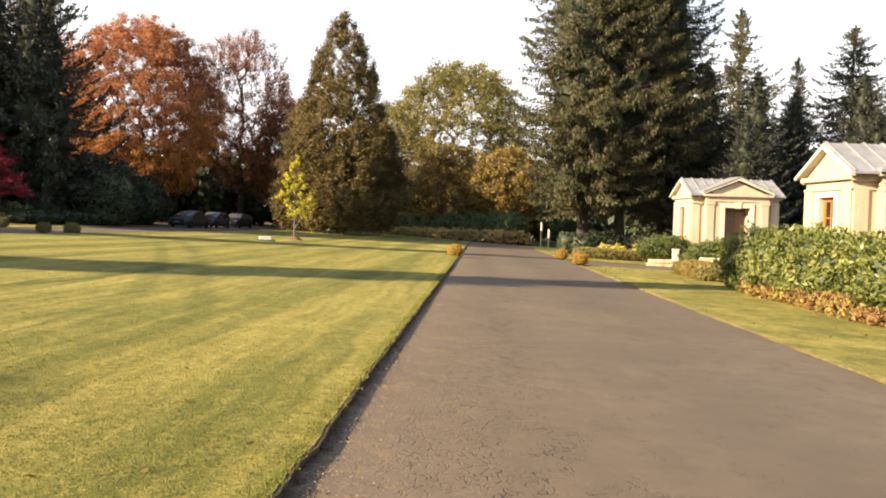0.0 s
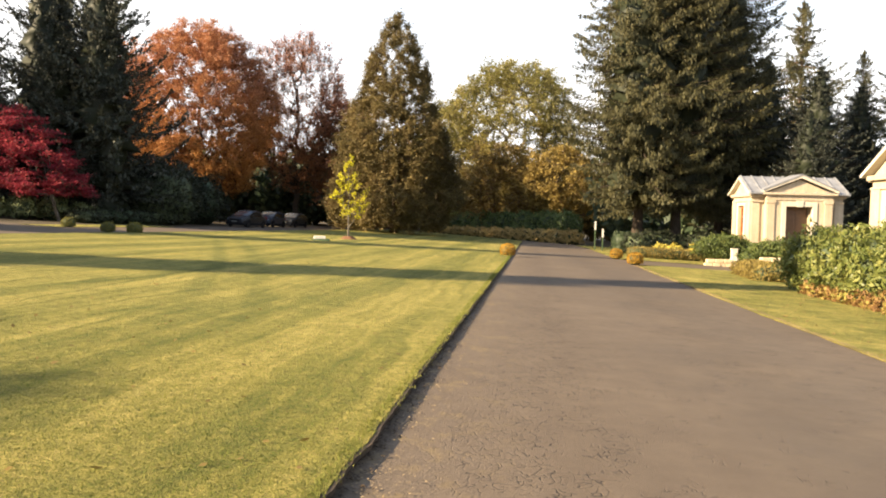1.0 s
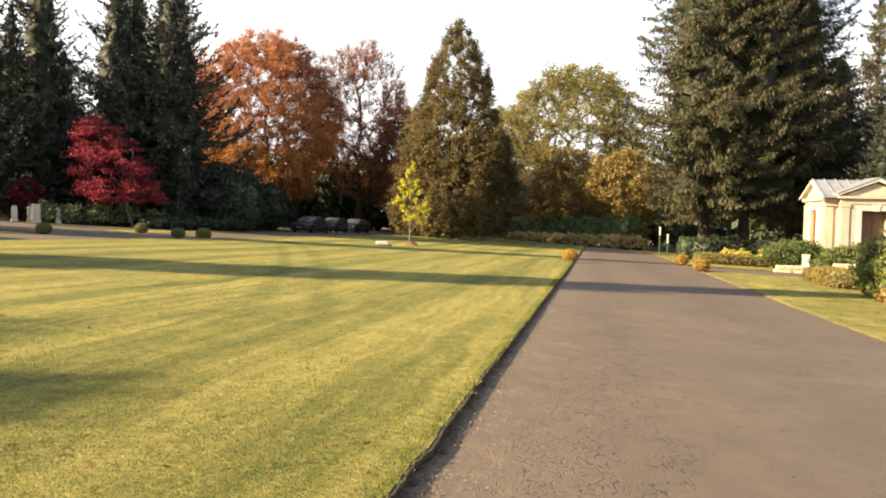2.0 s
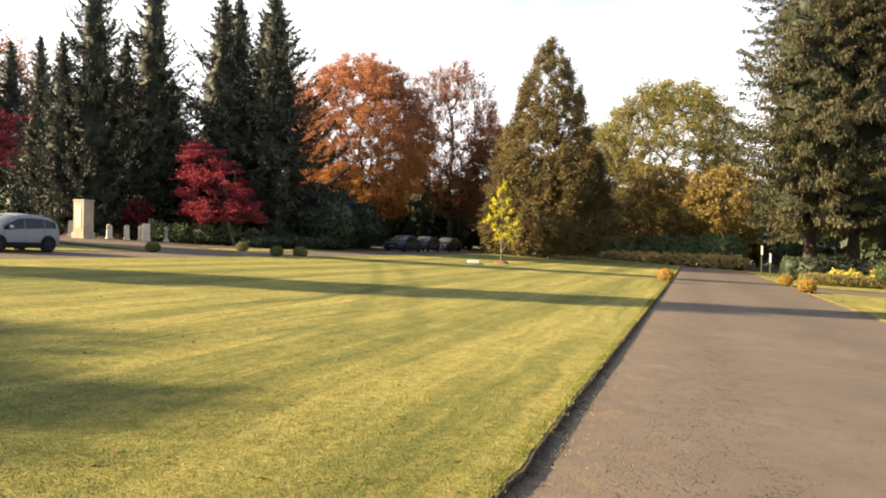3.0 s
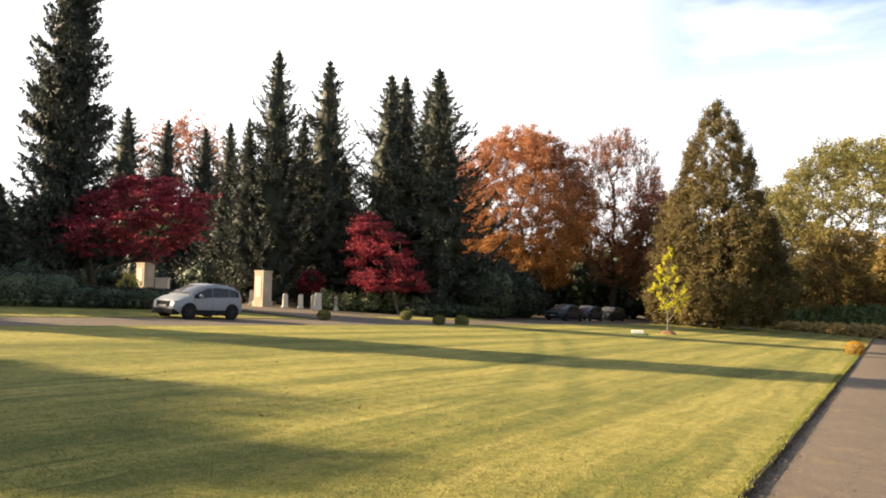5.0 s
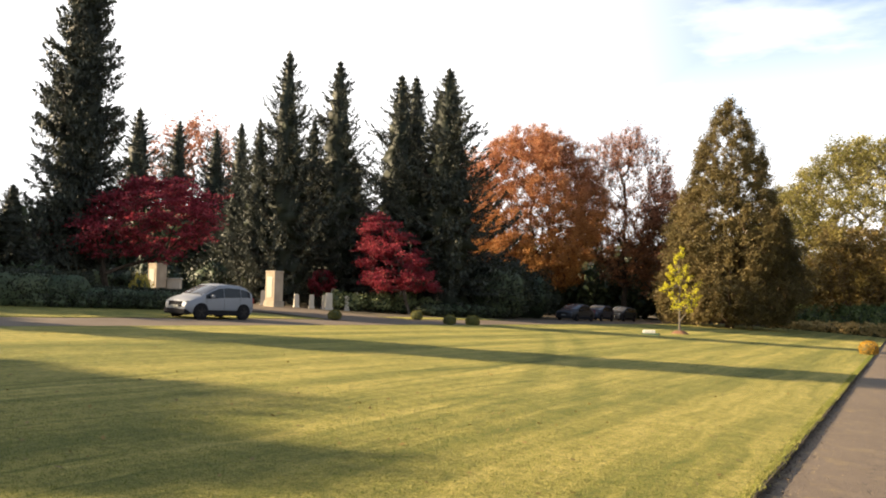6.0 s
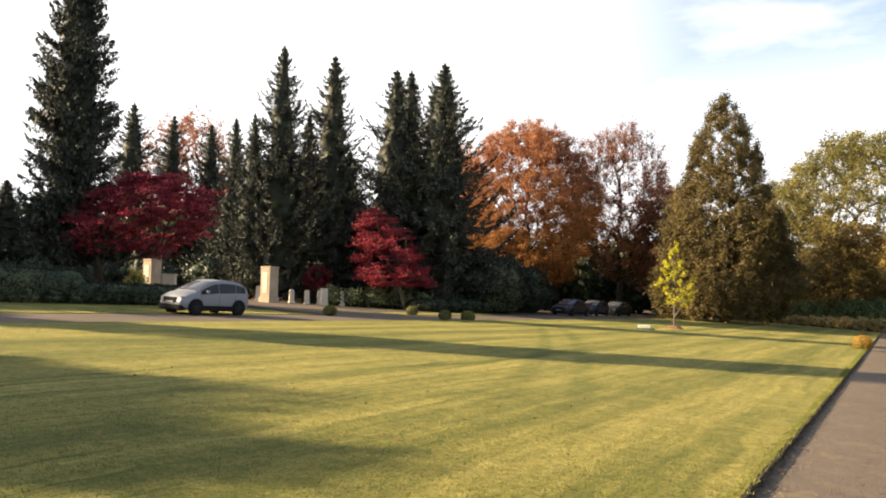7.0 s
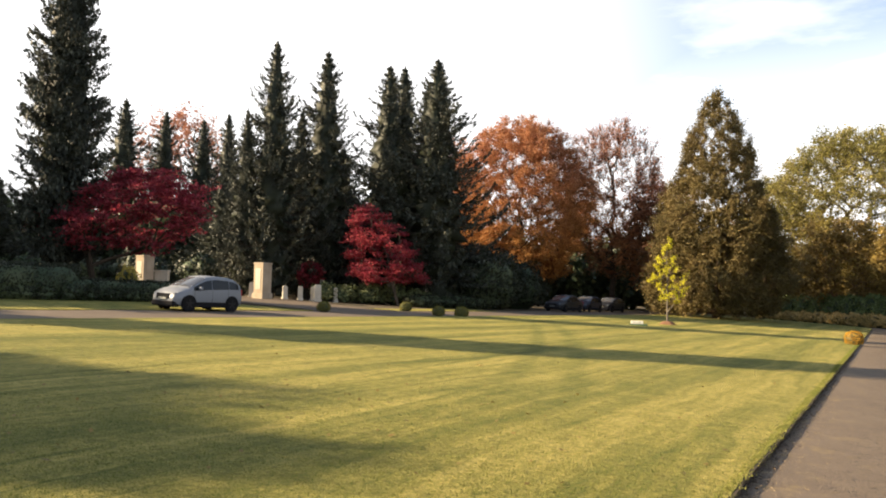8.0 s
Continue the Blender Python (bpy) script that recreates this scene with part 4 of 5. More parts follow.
# ---------------------------------------------------------------- cars
def car(x, y, heading, label, paint, L=3.83, W=1.68, H=1.55, boot=False):
    """A parked car: a lofted body with glass, lamps, trim and wheels. Local +x is forward."""
    t = thing("car", x, y, label, "car", "parked cars")
    tilt = math.degrees(math.atan(SLOPE_X * math.cos(heading) + SLOPE_Y * math.sin(heading)))
    side = math.degrees(math.atan(-SLOPE_X * math.sin(heading) + SLOPE_Y * math.cos(heading)))
    t.matrix_basis = Matrix.Translation((x, y, gz(x, y) + 0.01)) @ pose(0, 0, 0, 0, 0, math.degrees(heading)) @ pose(0, 0, 0, side, -tilt, 0)
    a, w, h = L / 3.83, W / 1.68, H / 1.55
    S = [(-1.91, .42, .72, .80, .66, .48), (-1.86, .30, .86, 1.02, .74, .55), (-1.72, .24, .96, 1.26, .80, .60), (-1.45, .22, .98, 1.42, .825, .60), (-1.0, .2, .96, 1.52, .835, .59),
         (-0.3, .2, .93, 1.55, .84, .585), (0.2, .2, .91, 1.50, .84, .575), (0.6, .2, .88, 1.33, .835, .58), (1.0, .2, .88, 1.13, .83, .66), (1.2, .2, .87, 1.01, .82, .68), (1.5, .2, .85, .945, .80, .68), (1.75, .22, .79, .865, .77, .66), (1.90, .26, .70, .76, .72, .62), (1.96, .36, .56, .62, .66, .54)]
    if boot:
        S = [(-1.91, .42, .78, .82, .66, .5), (-1.86, .3, .9, .95, .74, .6), (-1.5, .24, .97, 1.02, .80, .62), (-1.2, .22, .97, 1.18, .82, .6), (-0.8, .2, .96, 1.46, .835, .59)] + S[5:]
    S = np.array(S) * [a, h, h, h, w, w]
    S[:, 5] *= np.where(S[:, 3] > 1.05 * h, 1.12, 1.0)

    def sect(px):
        zb, zs, zt, ws, wt = [np.interp(px, S[:, 0], S[:, i]) for i in range(1, 6)]
        return [(0, zb), (ws - .08, zb), (ws - .01, zb + .10), (ws, (zb + zs) * 0.52), (ws - .015, zs), (wt + .05, zt - .07), (wt - .10, zt), (0, zt + .015)]

    v, f = [], []
    st = sorted(set(list(np.linspace(S[0, 0], S[-1, 0], 40)) + list(S[:, 0])))
    for px in st:
        c = sect(px)
        v += [(px, yy, z) for yy, z in c] + [(px, -yy, z) for yy, z in c[-2:0:-1]]
    m = 14
    for i in range(len(st) - 1):
        for j in range(m):
            f.append((i * m + j, (i + 1) * m + j, (i + 1) * m + (j + 1) % m, i * m + (j + 1) % m))
    f += [tuple(range(m)), tuple(range((len(st) - 1) * m, len(st) * m))[::-1]]
    body = part("body", raw("body", v, f, paint, True), parent=t)

    def panel(xs, lo, hi, s, off=0.007):
        """Glass on the flank between shoulder and roof."""
        vv, ff = [], []
        for px in xs:
            c = sect(px)
            (y1, z1), (y2, z2) = c[4], c[5]
            for k in (lo, (lo + hi) / 2, hi):
                vv.append((px, s * (y1 + (y2 - y1) * k + off), z1 + (z2 - z1) * k))
        for i in range(len(xs) - 1):
            for j in range(2):
                q = i * 3 + j
                ff.append((q, q + 1, q + 4, q + 3))
        return raw("side_window", vv, ff, CAR_GLASS, True)

    spans = ((-1.60, -1.03), (-1.0, -0.06), (-0.03, 0.98)) if not boot else ((-1.0, -0.06), (-0.03, 0.98))
    for s in (-1, 1):
        for xa, xb in spans:
            part("side_window", panel(list(np.linspace(xa * a, xb * a, 9)), 0.06, 0.86, s), parent=t)
        # mirror, door seams, handles, sill, arch trim
        part("mirror", boxes((0.62 * a, s * (0.92 * w) - 0.09, 0.93 * h, 0.76 * a, s * (0.92 * w) + 0.09, 1.07 * h), bevel=0.03), paint, t)
        for px in (-0.06 * a, 0.92 * a, -0.98 * a):
            c = sect(px)
            part("door_seam", raw("door_seam", [(px - .006, s * (c[k][0] + .004), c[k][1]) for k in (2, 3, 4)] + [(px + .006, s * (c[k][0] + .004), c[k][1]) for k in (2, 3, 4)], [(0, 1, 4, 3), (1, 2, 5, 4)], TRIM), parent=body)
        for px in (-0.72 * a, 0.14 * a):
            part("door_handle", boxes((px, s * 0.835 * w - 0.02, 0.80 * h, px + 0.18, s * 0.835 * w + 0.02, 0.83 * h), bevel=0.006), paint, t)
        part("sill", boxes((-0.9 * a, s * 0.80 * w - 0.05, 0.15, 0.9 * a, s * 0.80 * w + 0.065, 0.36), bevel=0.02), TRIM, t)
        part("headlamp", boxes((1.64 * a, s * 0.57 * w - 0.15, 0.64 * h, 1.90 * a, s * 0.57 * w + 0.15, 0.78 * h), bevel=0.05), LAMP_GLASS, t)
        part("tail_lamp", boxes((-1.885 * a, s * 0.66 * w - 0.09, 0.72 * h, -1.75 * a, s * 0.66 * w + 0.09, 1.0 * h), bevel=0.03), RED_LAMP, t)
        for px in (-1.2 * a, 1.2 * a):
            wh = new("wheel")
            wh.parent = t
            wh.matrix_basis = pose(px, s * 0.74 * w, 0.29)
            bm = bmesh.new()
            prism(bm, [(0.335 * math.cos(k * math.pi / 12), 0.01 + 0.335 * math.sin(k * math.pi / 12)) for k in range(25)], "y", s * 0.02, s * 0.103)
            part("wheel_arch", bm, TRIM, wh)
            bm = bmesh.new()
            prism(bm, [(0.29 * math.cos(k * math.pi / 12), 0.29 * math.sin(k * math.pi / 12)) for k in range(24)], "y", -0.09, 0.09)
            bmesh.ops.bevel(bm, geom=[e for e in bm.edges if abs(e.verts[0].co.y - e.verts[1].co.y) < 1e-4], offset=0.025, segments=2, affect="EDGES")
            bmesh.ops.translate(bm, verts=bm.verts, vec=(0, s * 0.045, 0))
            part("tyre", bm, RUBBER, wh)
            bm = bmesh.new()
            for k in range(5):
                r5 = k * 2 * math.pi / 5
                q = bmesh.ops.create_cube(bm, size=1, matrix=pose(0, s * 0.137, 0, 0, math.degrees(r5), 0) @ Matrix.Translation((0, 0, 0.09)) @ Matrix.Diagonal((0.06, 0.012, 0.18, 1)))
            prism(bm, [(0.05 * math.cos(k * math.pi / 6), 0.05 * math.sin(k * math.pi / 6)) for k in range(12)], "y", s * 0.128, s * 0.148)
            part("rim", bm, RIM, wh)

    def top_glass(xa, xb, name):
        vv, ff = [], []
        xs = np.linspace(xa, xb, 6)
        for px in xs:
            c = sect(px)
            (y5, z5), (y6, z6), (y7, z7) = c[5], c[6], c[7]
            for yy, z in ((-y5 * .97, z5), (-y6, z6), (0, z7), (y6, z6), (y5 * .97, z5)):
                vv.append((px, yy, z + 0.009))
        for i in range(5):
            for j in range(4):
                q = i * 5 + j
                ff.append((q, q + 1, q + 6, q + 5))
        return part(name, raw(name, vv, ff, WINDSCREEN, True), parent=t)

    top_glass(0.30 * a, 1.14 * a, "windscreen")
    top_glass(-1.80 * a if not boot else -1.3 * a, -1.50 * a if not boot else -0.86 * a, "rear_window")
    part("grille", boxes((1.70 * a, -0.40, 0.50 * h, 1.985 * a, 0.40, 0.73 * h), bevel=0.02), TRIM, t)
    part("bumper", boxes((1.60 * a, -0.74 * w, 0.16, 2.01 * a, 0.74 * w, 0.38), bevel=0.05), TRIM, t)
    part("number_plate", boxes((1.97 * a, -0.24, 0.42, 2.005 * a, 0.24, 0.51), bevel=0.004), BAR_GREY, t, "plain grey plate")
    part("rear_bumper", boxes((-1.93 * a, -0.64 * w, 0.24, -1.75 * a, 0.64 * w, 0.42), bevel=0.05), TRIM, t)
    return t


car(-23.18, 23.87, radians(-98), "silver small hatchback parked on the loop road", SILVER, 3.32, 1.56, 1.40)
car(-21.6, 66.4, radians(-100), "black saloon car parked under the beeches", BLACK_PAINT, 4.3, 1.75, 1.46, True)
car(-21.5, 73.0, radians(-97), "dark blue hatchback parked in the shade", BLUE_PAINT, 3.9, 1.70, 1.46)
car(-21.0, 79.4, radians(-97), "dark estate car parked at the end of the row", BLACK_PAINT, 4.4, 1.75, 1.46)


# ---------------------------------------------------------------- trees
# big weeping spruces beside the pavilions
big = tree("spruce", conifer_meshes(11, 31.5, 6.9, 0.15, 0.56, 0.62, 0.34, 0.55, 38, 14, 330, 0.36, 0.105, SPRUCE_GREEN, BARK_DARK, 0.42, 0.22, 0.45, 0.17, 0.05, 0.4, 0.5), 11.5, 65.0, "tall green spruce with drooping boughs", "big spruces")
again(big, 14.9, 66.5, 140, (1.0, 1.0, 1.07), "tall green spruce beside another")
again(big, 19.5, 70.5, 250, (0.9, 0.9, 0.98), "tall dark green spruce behind the pavilion")
open_spruce = conifer_meshes(17, 27.0, 6.6, 0.05, 0.66, 0.50, 0.36, 0.5, 34, 9, 240, 0.36, 0.14, SPRUCE_GREEN, BARK_BROWN, 0.3, 0.36, 0.0, 0.12, 0.06, 0.2, 0.4)
op = tree("open_spruce", open_spruce, 31.2, 84.4, "thin-crowned spruce with sky between its boughs", "open spruces")
again(op, 41.4, 80.5, 120, (1.15, 1.15, 0.92), "broad thin-crowned spruce above the pavilion")
again(op, 38.6, 87.0, 33, (0.6, 0.6, 0.85))
again(op, 48.5, 76.0, 210, (1.1, 1.1, 0.95))


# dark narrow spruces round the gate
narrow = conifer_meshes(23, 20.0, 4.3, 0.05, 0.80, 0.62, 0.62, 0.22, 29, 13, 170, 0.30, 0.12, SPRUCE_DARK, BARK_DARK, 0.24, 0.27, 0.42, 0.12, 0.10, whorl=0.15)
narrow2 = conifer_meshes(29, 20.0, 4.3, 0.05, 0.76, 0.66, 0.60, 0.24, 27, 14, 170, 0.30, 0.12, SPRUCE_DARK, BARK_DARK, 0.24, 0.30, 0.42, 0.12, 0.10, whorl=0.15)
n1 = tree("narrow_spruce", narrow, -38.0, 46.4, "dark narrow spruce by the gate pillars", "narrow spruces", 0, (0.95, 0.95, 0.97))
n2 = tree("narrow_spruce", narrow2, -36.7, 51.2, "dark narrow spruce with upturned tips", "narrow spruces", 40, (1.0, 1.0, 1.0))
for base, x, y, turn, s in ((n2, -34.6, 57.4, 10, (1.15, 1.15, 1.02)), (n1, -34.6, 60.0, 70, (1.1, 1.1, 1.05)), (n1, -31.0, 58.0, 120, (1.1, 1.1, 0.93)), (n2, -28.6, 55.0, 200, (1.25, 1.25, 0.99)),
                            (n1, -39.6, 45.2, 33, (0.6, 0.6, 0.70)), (n2, -38.6, 50.6, 300, (0.6, 0.6, 0.76)), (n2, -31.5, 53.5, 150, (1.0, 1.0, 0.7)),
                            (n1, -41.5, 52.0, 15, (0.9, 0.9, 0.62)), (n2, -43.5, 56.5, 75, (0.9, 0.9, 0.7)), (n1, -40.0, 58.5, 135, (1.0, 1.0, 0.68)), (n2, -47.5, 59.0, 195, (1.0, 1.0, 0.62)), (n1, -52.0, 56.0, 255, (0.9, 0.9, 0.5)),
                            (n1, -72.1, 61.9, 60, (1.3, 1.3, 1.03)), (n2, -72.8, 68.5, 90, (1.0, 1.0, 1.04)), (n1, -66.3, 68.1, 180, (1.1, 1.1, 0.965)), (n2, -60.8, 66.3, 210, (0.85, 0.85, 0.97)), (n1, -62.4, 71.6, 250, (0.8, 0.8, 0.93)),
                            (n2, -66.9, 43.8, 20, (0.95, 0.95, 0.45)), (n1, -69.0, 41.0, 20, (1.3, 1.3, 0.42)), (n2, -57.0, 62.0, 140, (1.1, 1.1, 0.55)), (n1, -50.0, 62.0, 100, (1.3, 1.3, 0.6)), (n2, -44.0, 64.0, 180, (1.3, 1.3, 0.6))):
    again(base, x, y, turn, s)
# the dark belt behind the pavilions
for i, (x, y, s) in enumerate(((26, 66, .52), (31, 70, .5), (36, 68, .55), (41, 66, .5), (25, 76, .6), (46, 64, .55), (50, 60, .6), (23.5, 61.5, .38), (34, 62, .42))):
    again(n2, x, y, i * 77, (s * 2.3, s * 2.3, s * 1.57), "young dense spruce in the dark belt behind the pavilions")
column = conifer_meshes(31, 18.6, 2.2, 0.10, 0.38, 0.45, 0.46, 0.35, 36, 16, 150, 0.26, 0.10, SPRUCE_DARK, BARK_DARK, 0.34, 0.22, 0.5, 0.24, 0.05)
col = tree("columnar_spruce", column, -36.65, 27.6, "tall columnar dark spruce above the red maple", "columnar spruces")
# its neighbours round the bend of the loop, whose shadows cross the lawn
again(col, -42.5, 2.0, 60, (0.95, 0.95, 1.34), "tall columnar spruce that shades the lawn")
again(col, -46.0, 0.4, 160, (0.95, 0.95, 1.40), "tall columnar spruce behind another")
again(col, -40.5, 23.0, 200, (0.9, 0.9, 0.55), "short columnar spruce behind the hedge")

# golden cone
tree("golden_conifer", broadleaf_meshes(41, 22.8, 7.6, 0.03, 0.5, 1900, 140, 0.55, 0.22, 0.10, LARCH, BARK_BROWN, 0.4, 0.92, 0.6, lobes=0.12, droop=0.04, cone=0.68, twigs=8, fan=1.1, rise=0.45), -10.8, 81.3, "broad golden-brown cone-shaped conifer")

# beeches, oak and the brighter trees
tree("beech", broadleaf_meshes(51, 21.4, 8.5, 0.08, 0.5, 1800, 130, 0.66, 0.16, 0.125, BEECH, BARK_DARK, 0.36, 0.62, 0.4, lobes=0.10, twigs=8, fan=1.2, rise=0.3, flatten=0.6), -31.9, 82.0, "orange autumn beech, full crown")
tree("beech", broadleaf_meshes(53, 22.7, 6.3, 0.16, 0.4, 760, 96, 0.80, 0.18, 0.14, BEECH_THIN, BARK_DARK, 0.34, 0.6, 0.5, 0.5, 12, lobes=0.12, fan=1.5, rise=0.4), -24.0, 91.9, "half-bare russet beech with a grey trunk")
tree("beech", broadleaf_meshes(54, 15.5, 5.2, 0.1, 0.4, 200, 70, 0.85, 0.32, 0.22, BEECH_THIN, BARK_GREY, 0.3, 0.8, 0.5), -18.2, 93.0, "russet beech behind the parked cars")
tree("beech", broadleaf_meshes(55, 19.0, 6.0, 0.1, 0.4, 220, 65, 0.9, 0.34, 0.24, BEECH, BARK_GREY, 0.3, 0.8, 0.5), -43.0, 86.0, "orange beech behind the dark spruces")
tree("oak", broadleaf_meshes(57, 27.2, 11.2, 0.14, 0.3, 1050, 95, 0.98, 0.28, 0.21, OAK, BARK_GREY, 0.70, 0.35, 0.5, 0.0, 8, lobes=0.22, fan=0.7, flatten=0.7), 2.0, 120.0, "tall yellow-green oak with bare limbs showing")
tree("oak", broadleaf_meshes(58, 21.0, 7.0, 0.2, 0.3, 200, 60, 1.0, 0.42, 0.30, OAK, BARK_BROWN, 0.4, 0.55, 0.6), -9.0, 131.0, "yellow-green oak behind the conifer")
tree("hazel", broadleaf_meshes(59, 12.0, 5.0, 0.12, 0.3, 200, 70, 0.8, 0.36, 0.26, HAZEL, BARK_BROWN, 0.2, 0.6, 0.5, stems=2), 8.3, 99.7, "amber autumn hazel above the hedge")
tree("hazel", broadleaf_meshes(60, 12.5, 5.5, 0.08, 0.3, 200, 65, 0.9, 0.36, 0.26, BROWN_LEAF, BARK_BROWN, 0.2, 0.6, 0.5, stems=2), 0.5, 106.0, "brownish hazel beside the amber one")
tree("beech", broadleaf_meshes(61, 27.5, 8.5, 0.2, 0.4, 260, 55, 1.0, 0.42, 0.30, BEECH_THIN, BARK_GREY, 0.4, 0.8, 0.6, 0.3), -93.0, 90.6, "russet beech far behind the spruces")

# red maples
tree("maple", broadleaf_meshes(63, 6.9, 3.6, 0.30, 0.9, 300, 90, 0.55, 0.14, 0.11, MAPLE, BARK_DARK, 0.18, 0.45, 0.45, stems=3, droop=0.02, twigs=7, lobes=0.30, skirt=0.35, plate=0.14, lean_to=(1.8, 2.0), flatten=0.35), -34.6, 28.3, "crimson Japanese maple, wide spreading crown")
tree("maple", broadleaf_meshes(64, 7.2, 2.8, 0.24, 0.9, 240, 90, 0.46, 0.14, 0.11, MAPLE, BARK_GREY, 0.09, 0.6, 0.4, stems=3, twigs=6, cone=0.48, lean_to=(-2.2, -1.2), plate=0.16, flatten=0.4), -28.3, 48.9, "crimson maple in front of dark spruces")
tree("maple", broadleaf_meshes(65, 2.5, 0.8, 0.5, 0.4, 40, 60, 0.35, 0.16, 0.12, MAPLE, BARK_DARK, 0.05, 0.6, 0.5, stems=2, twigs=4), -35.5, 47.8, "small red maple among the gravestones")
tree("young_ginkgo", broadleaf_meshes(67, 5.4, 0.66, 0.22, 2.2, 64, 34, 0.22, 0.11, 0.10, GINKGO, BARK_GREY, 0.06, 0.9, 0.6, twigs=4, lobes=0.55, skirt=1.1, fan=1.0, rise=0.9), -9.5, 49.7, "young yellow-leaved tree standing alone on the lawn")

# trees round the other side of the lawn
shade = tree("shade_tree", broadleaf_meshes(71, 14.0, 5.2, 0.03, 0.2, 520, 110, 0.8, 0.50, 0.40, DARK_LEAF, BARK_DARK, 0.4, 0.7, 0.6, lobes=0.10), -42.2, -10.6, "dense dark tree that shades the corner of the lawn", "shade trees")
again(shade, -40.0, -12.0, 90, (1.0, 1.0, 1.0))
again(shade, -59, -3, 90, (1.6, 1.6, 0.95))
again(shade, -60, 15, 180, (1.5, 1.5, 0.95))
again(shade, -60, 5.6, 270, (1.45, 1.45, 1.0))
again(shade, -20, -55, 30, (1.8, 1.8, 1.3))
again(shade, 15, -50, 210, (1.8, 1.8, 1.3))
again(shade, 40, -20, 150, (1.7, 1.7, 1.2))

# far woods that close the view
rng = np.random.default_rng(77)


def woods(name, label, arc, count, hmin, hmax, foliage, leaf, seed):
    """A belt of far trees along an arc (angle from +y leftwards, distance)."""
    r = np.random.default_rng(seed)
    sets = []
    for i in range(count):
        k = r.random()
        an = radians(arc[0] + (arc[1] - arc[0]) * k)
        ds = arc[2] + (arc[3] - arc[2]) * r.random()
        x, y = -math.sin(an) * ds, math.cos(an) * ds
        h, w = r.uniform(hmin, hmax), r.uniform(2.5, 4.5)
        n = 420
        d = rand_dirs(r, n)
        q = d * (r.random((n, 1)) ** 0.4) * [w, w, h * 0.5] + [x, y, gz(x, y) * min(1, 160 / ds) + h * 0.52]
        al = rand_dirs(r, n)
        sd = unit(np.cross(al, rand_dirs(r, n)))
        sets.append(sprays(q, al, sd, leaf * r.uniform(0.6, 1.4, n), leaf * 0.7))
        sets.append(tubes(np.array([[x, y, gz(x, y) * min(1, 160 / ds) - 0.3]]), np.array([[x, y, gz(x, y) * min(1, 160 / ds) + h * 0.7]]), np.array([0.25]), np.array([0.08]), 4))
    return tagged(new(name, raw(name, *joined(*sets), foliage)), label, "woodland", kind="stuff")


woods("far_woods", "dark evergreen wood behind the beeches", (8, 34, 102, 125), 70, 6, 11, DARK_LEAF, 1.0, 81)
woods("far_woods", "dark evergreen wood behind the spruces", (34, 75, 85, 125), 80, 6, 10, DARK_LEAF, 1.0, 82)
woods("far_woods", "brown and green wood beyond the bend", (-12, 13, 124, 160), 80, 8, 15, BROWN_LEAF, 1.1, 83)
woods("far_woods", "dark wood behind the pavilions", (-48, -8, 88, 125), 100, 8, 15, DARK_LEAF, 1.0, 84)
woods("far_woods", "wood on the far side of the grounds", (75, 310, 95, 130), 120, 9, 17, DARK_LEAF, 1.4, 85)


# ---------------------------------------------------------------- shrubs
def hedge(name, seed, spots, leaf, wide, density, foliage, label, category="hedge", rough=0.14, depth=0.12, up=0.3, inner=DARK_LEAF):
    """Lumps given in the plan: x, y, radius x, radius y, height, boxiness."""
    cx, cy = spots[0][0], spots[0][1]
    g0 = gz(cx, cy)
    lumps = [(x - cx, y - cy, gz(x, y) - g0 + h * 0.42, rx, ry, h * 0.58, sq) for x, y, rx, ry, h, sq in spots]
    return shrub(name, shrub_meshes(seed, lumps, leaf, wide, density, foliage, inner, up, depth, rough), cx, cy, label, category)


# rhododendron bank in front of the near pavilion
r = np.random.default_rng(91)
spots = [(11.2 + r.uniform(-.2, .2) + 0.02 * i, 16.0 + i * 1.15, 1.15 * r.uniform(.85, 1.15), 1.1 * r.uniform(.9, 1.2), 2.05 * r.uniform(.88, 1.08), 2.5) for i in range(12)]
spots += [(12.9, 15 + i * 1.5, 1.2, 1.2, 2.2 * r.uniform(.9, 1.05), 2.5) for i in range(10)]
for i, sp in enumerate(spots):
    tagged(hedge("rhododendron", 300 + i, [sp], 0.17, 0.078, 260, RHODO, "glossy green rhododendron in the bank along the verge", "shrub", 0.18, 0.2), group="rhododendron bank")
spots = [(9.95 + 0.03 * i + r.uniform(-.1, .1), 14.0 + i * 0.75, 0.55, 0.55, 0.42 * r.uniform(.8, 1.3), 2.2) for i in range(17)]
hedge("groundcover", 92, spots, 0.13, 0.085, 420, RUSSET_LEAF, "russet and yellow groundcover at the foot of the bank", "groundcover", 0.2, 0.25)
hedge("heather_hedge", 93, [(11.35 + 0.12 * i, 33.2 + i * 0.9, 0.75, 0.7, 0.72, 3.0) for i in range(6)], 0.12, 0.05, 420, HEATHER, "low brown-green heather hedge by the path", "hedge", 0.1)
# junipers and low rock walls flanking the path
def juniper(seed, x, y, plates, label):
    """A spreading juniper: flat, overlapping plates of sprays on short boughs."""
    lumps = [(px, py, pz, rx, rx * 0.8, rz, 2.2) for px, py, pz, rx, rz in plates]
    return shrub("juniper", shrub_meshes(seed, lumps, 0.17, 0.06, 330, JUNIPER, DARK_LEAF, 0.5, 0.35, 0.28), x, y, label, "shrub")


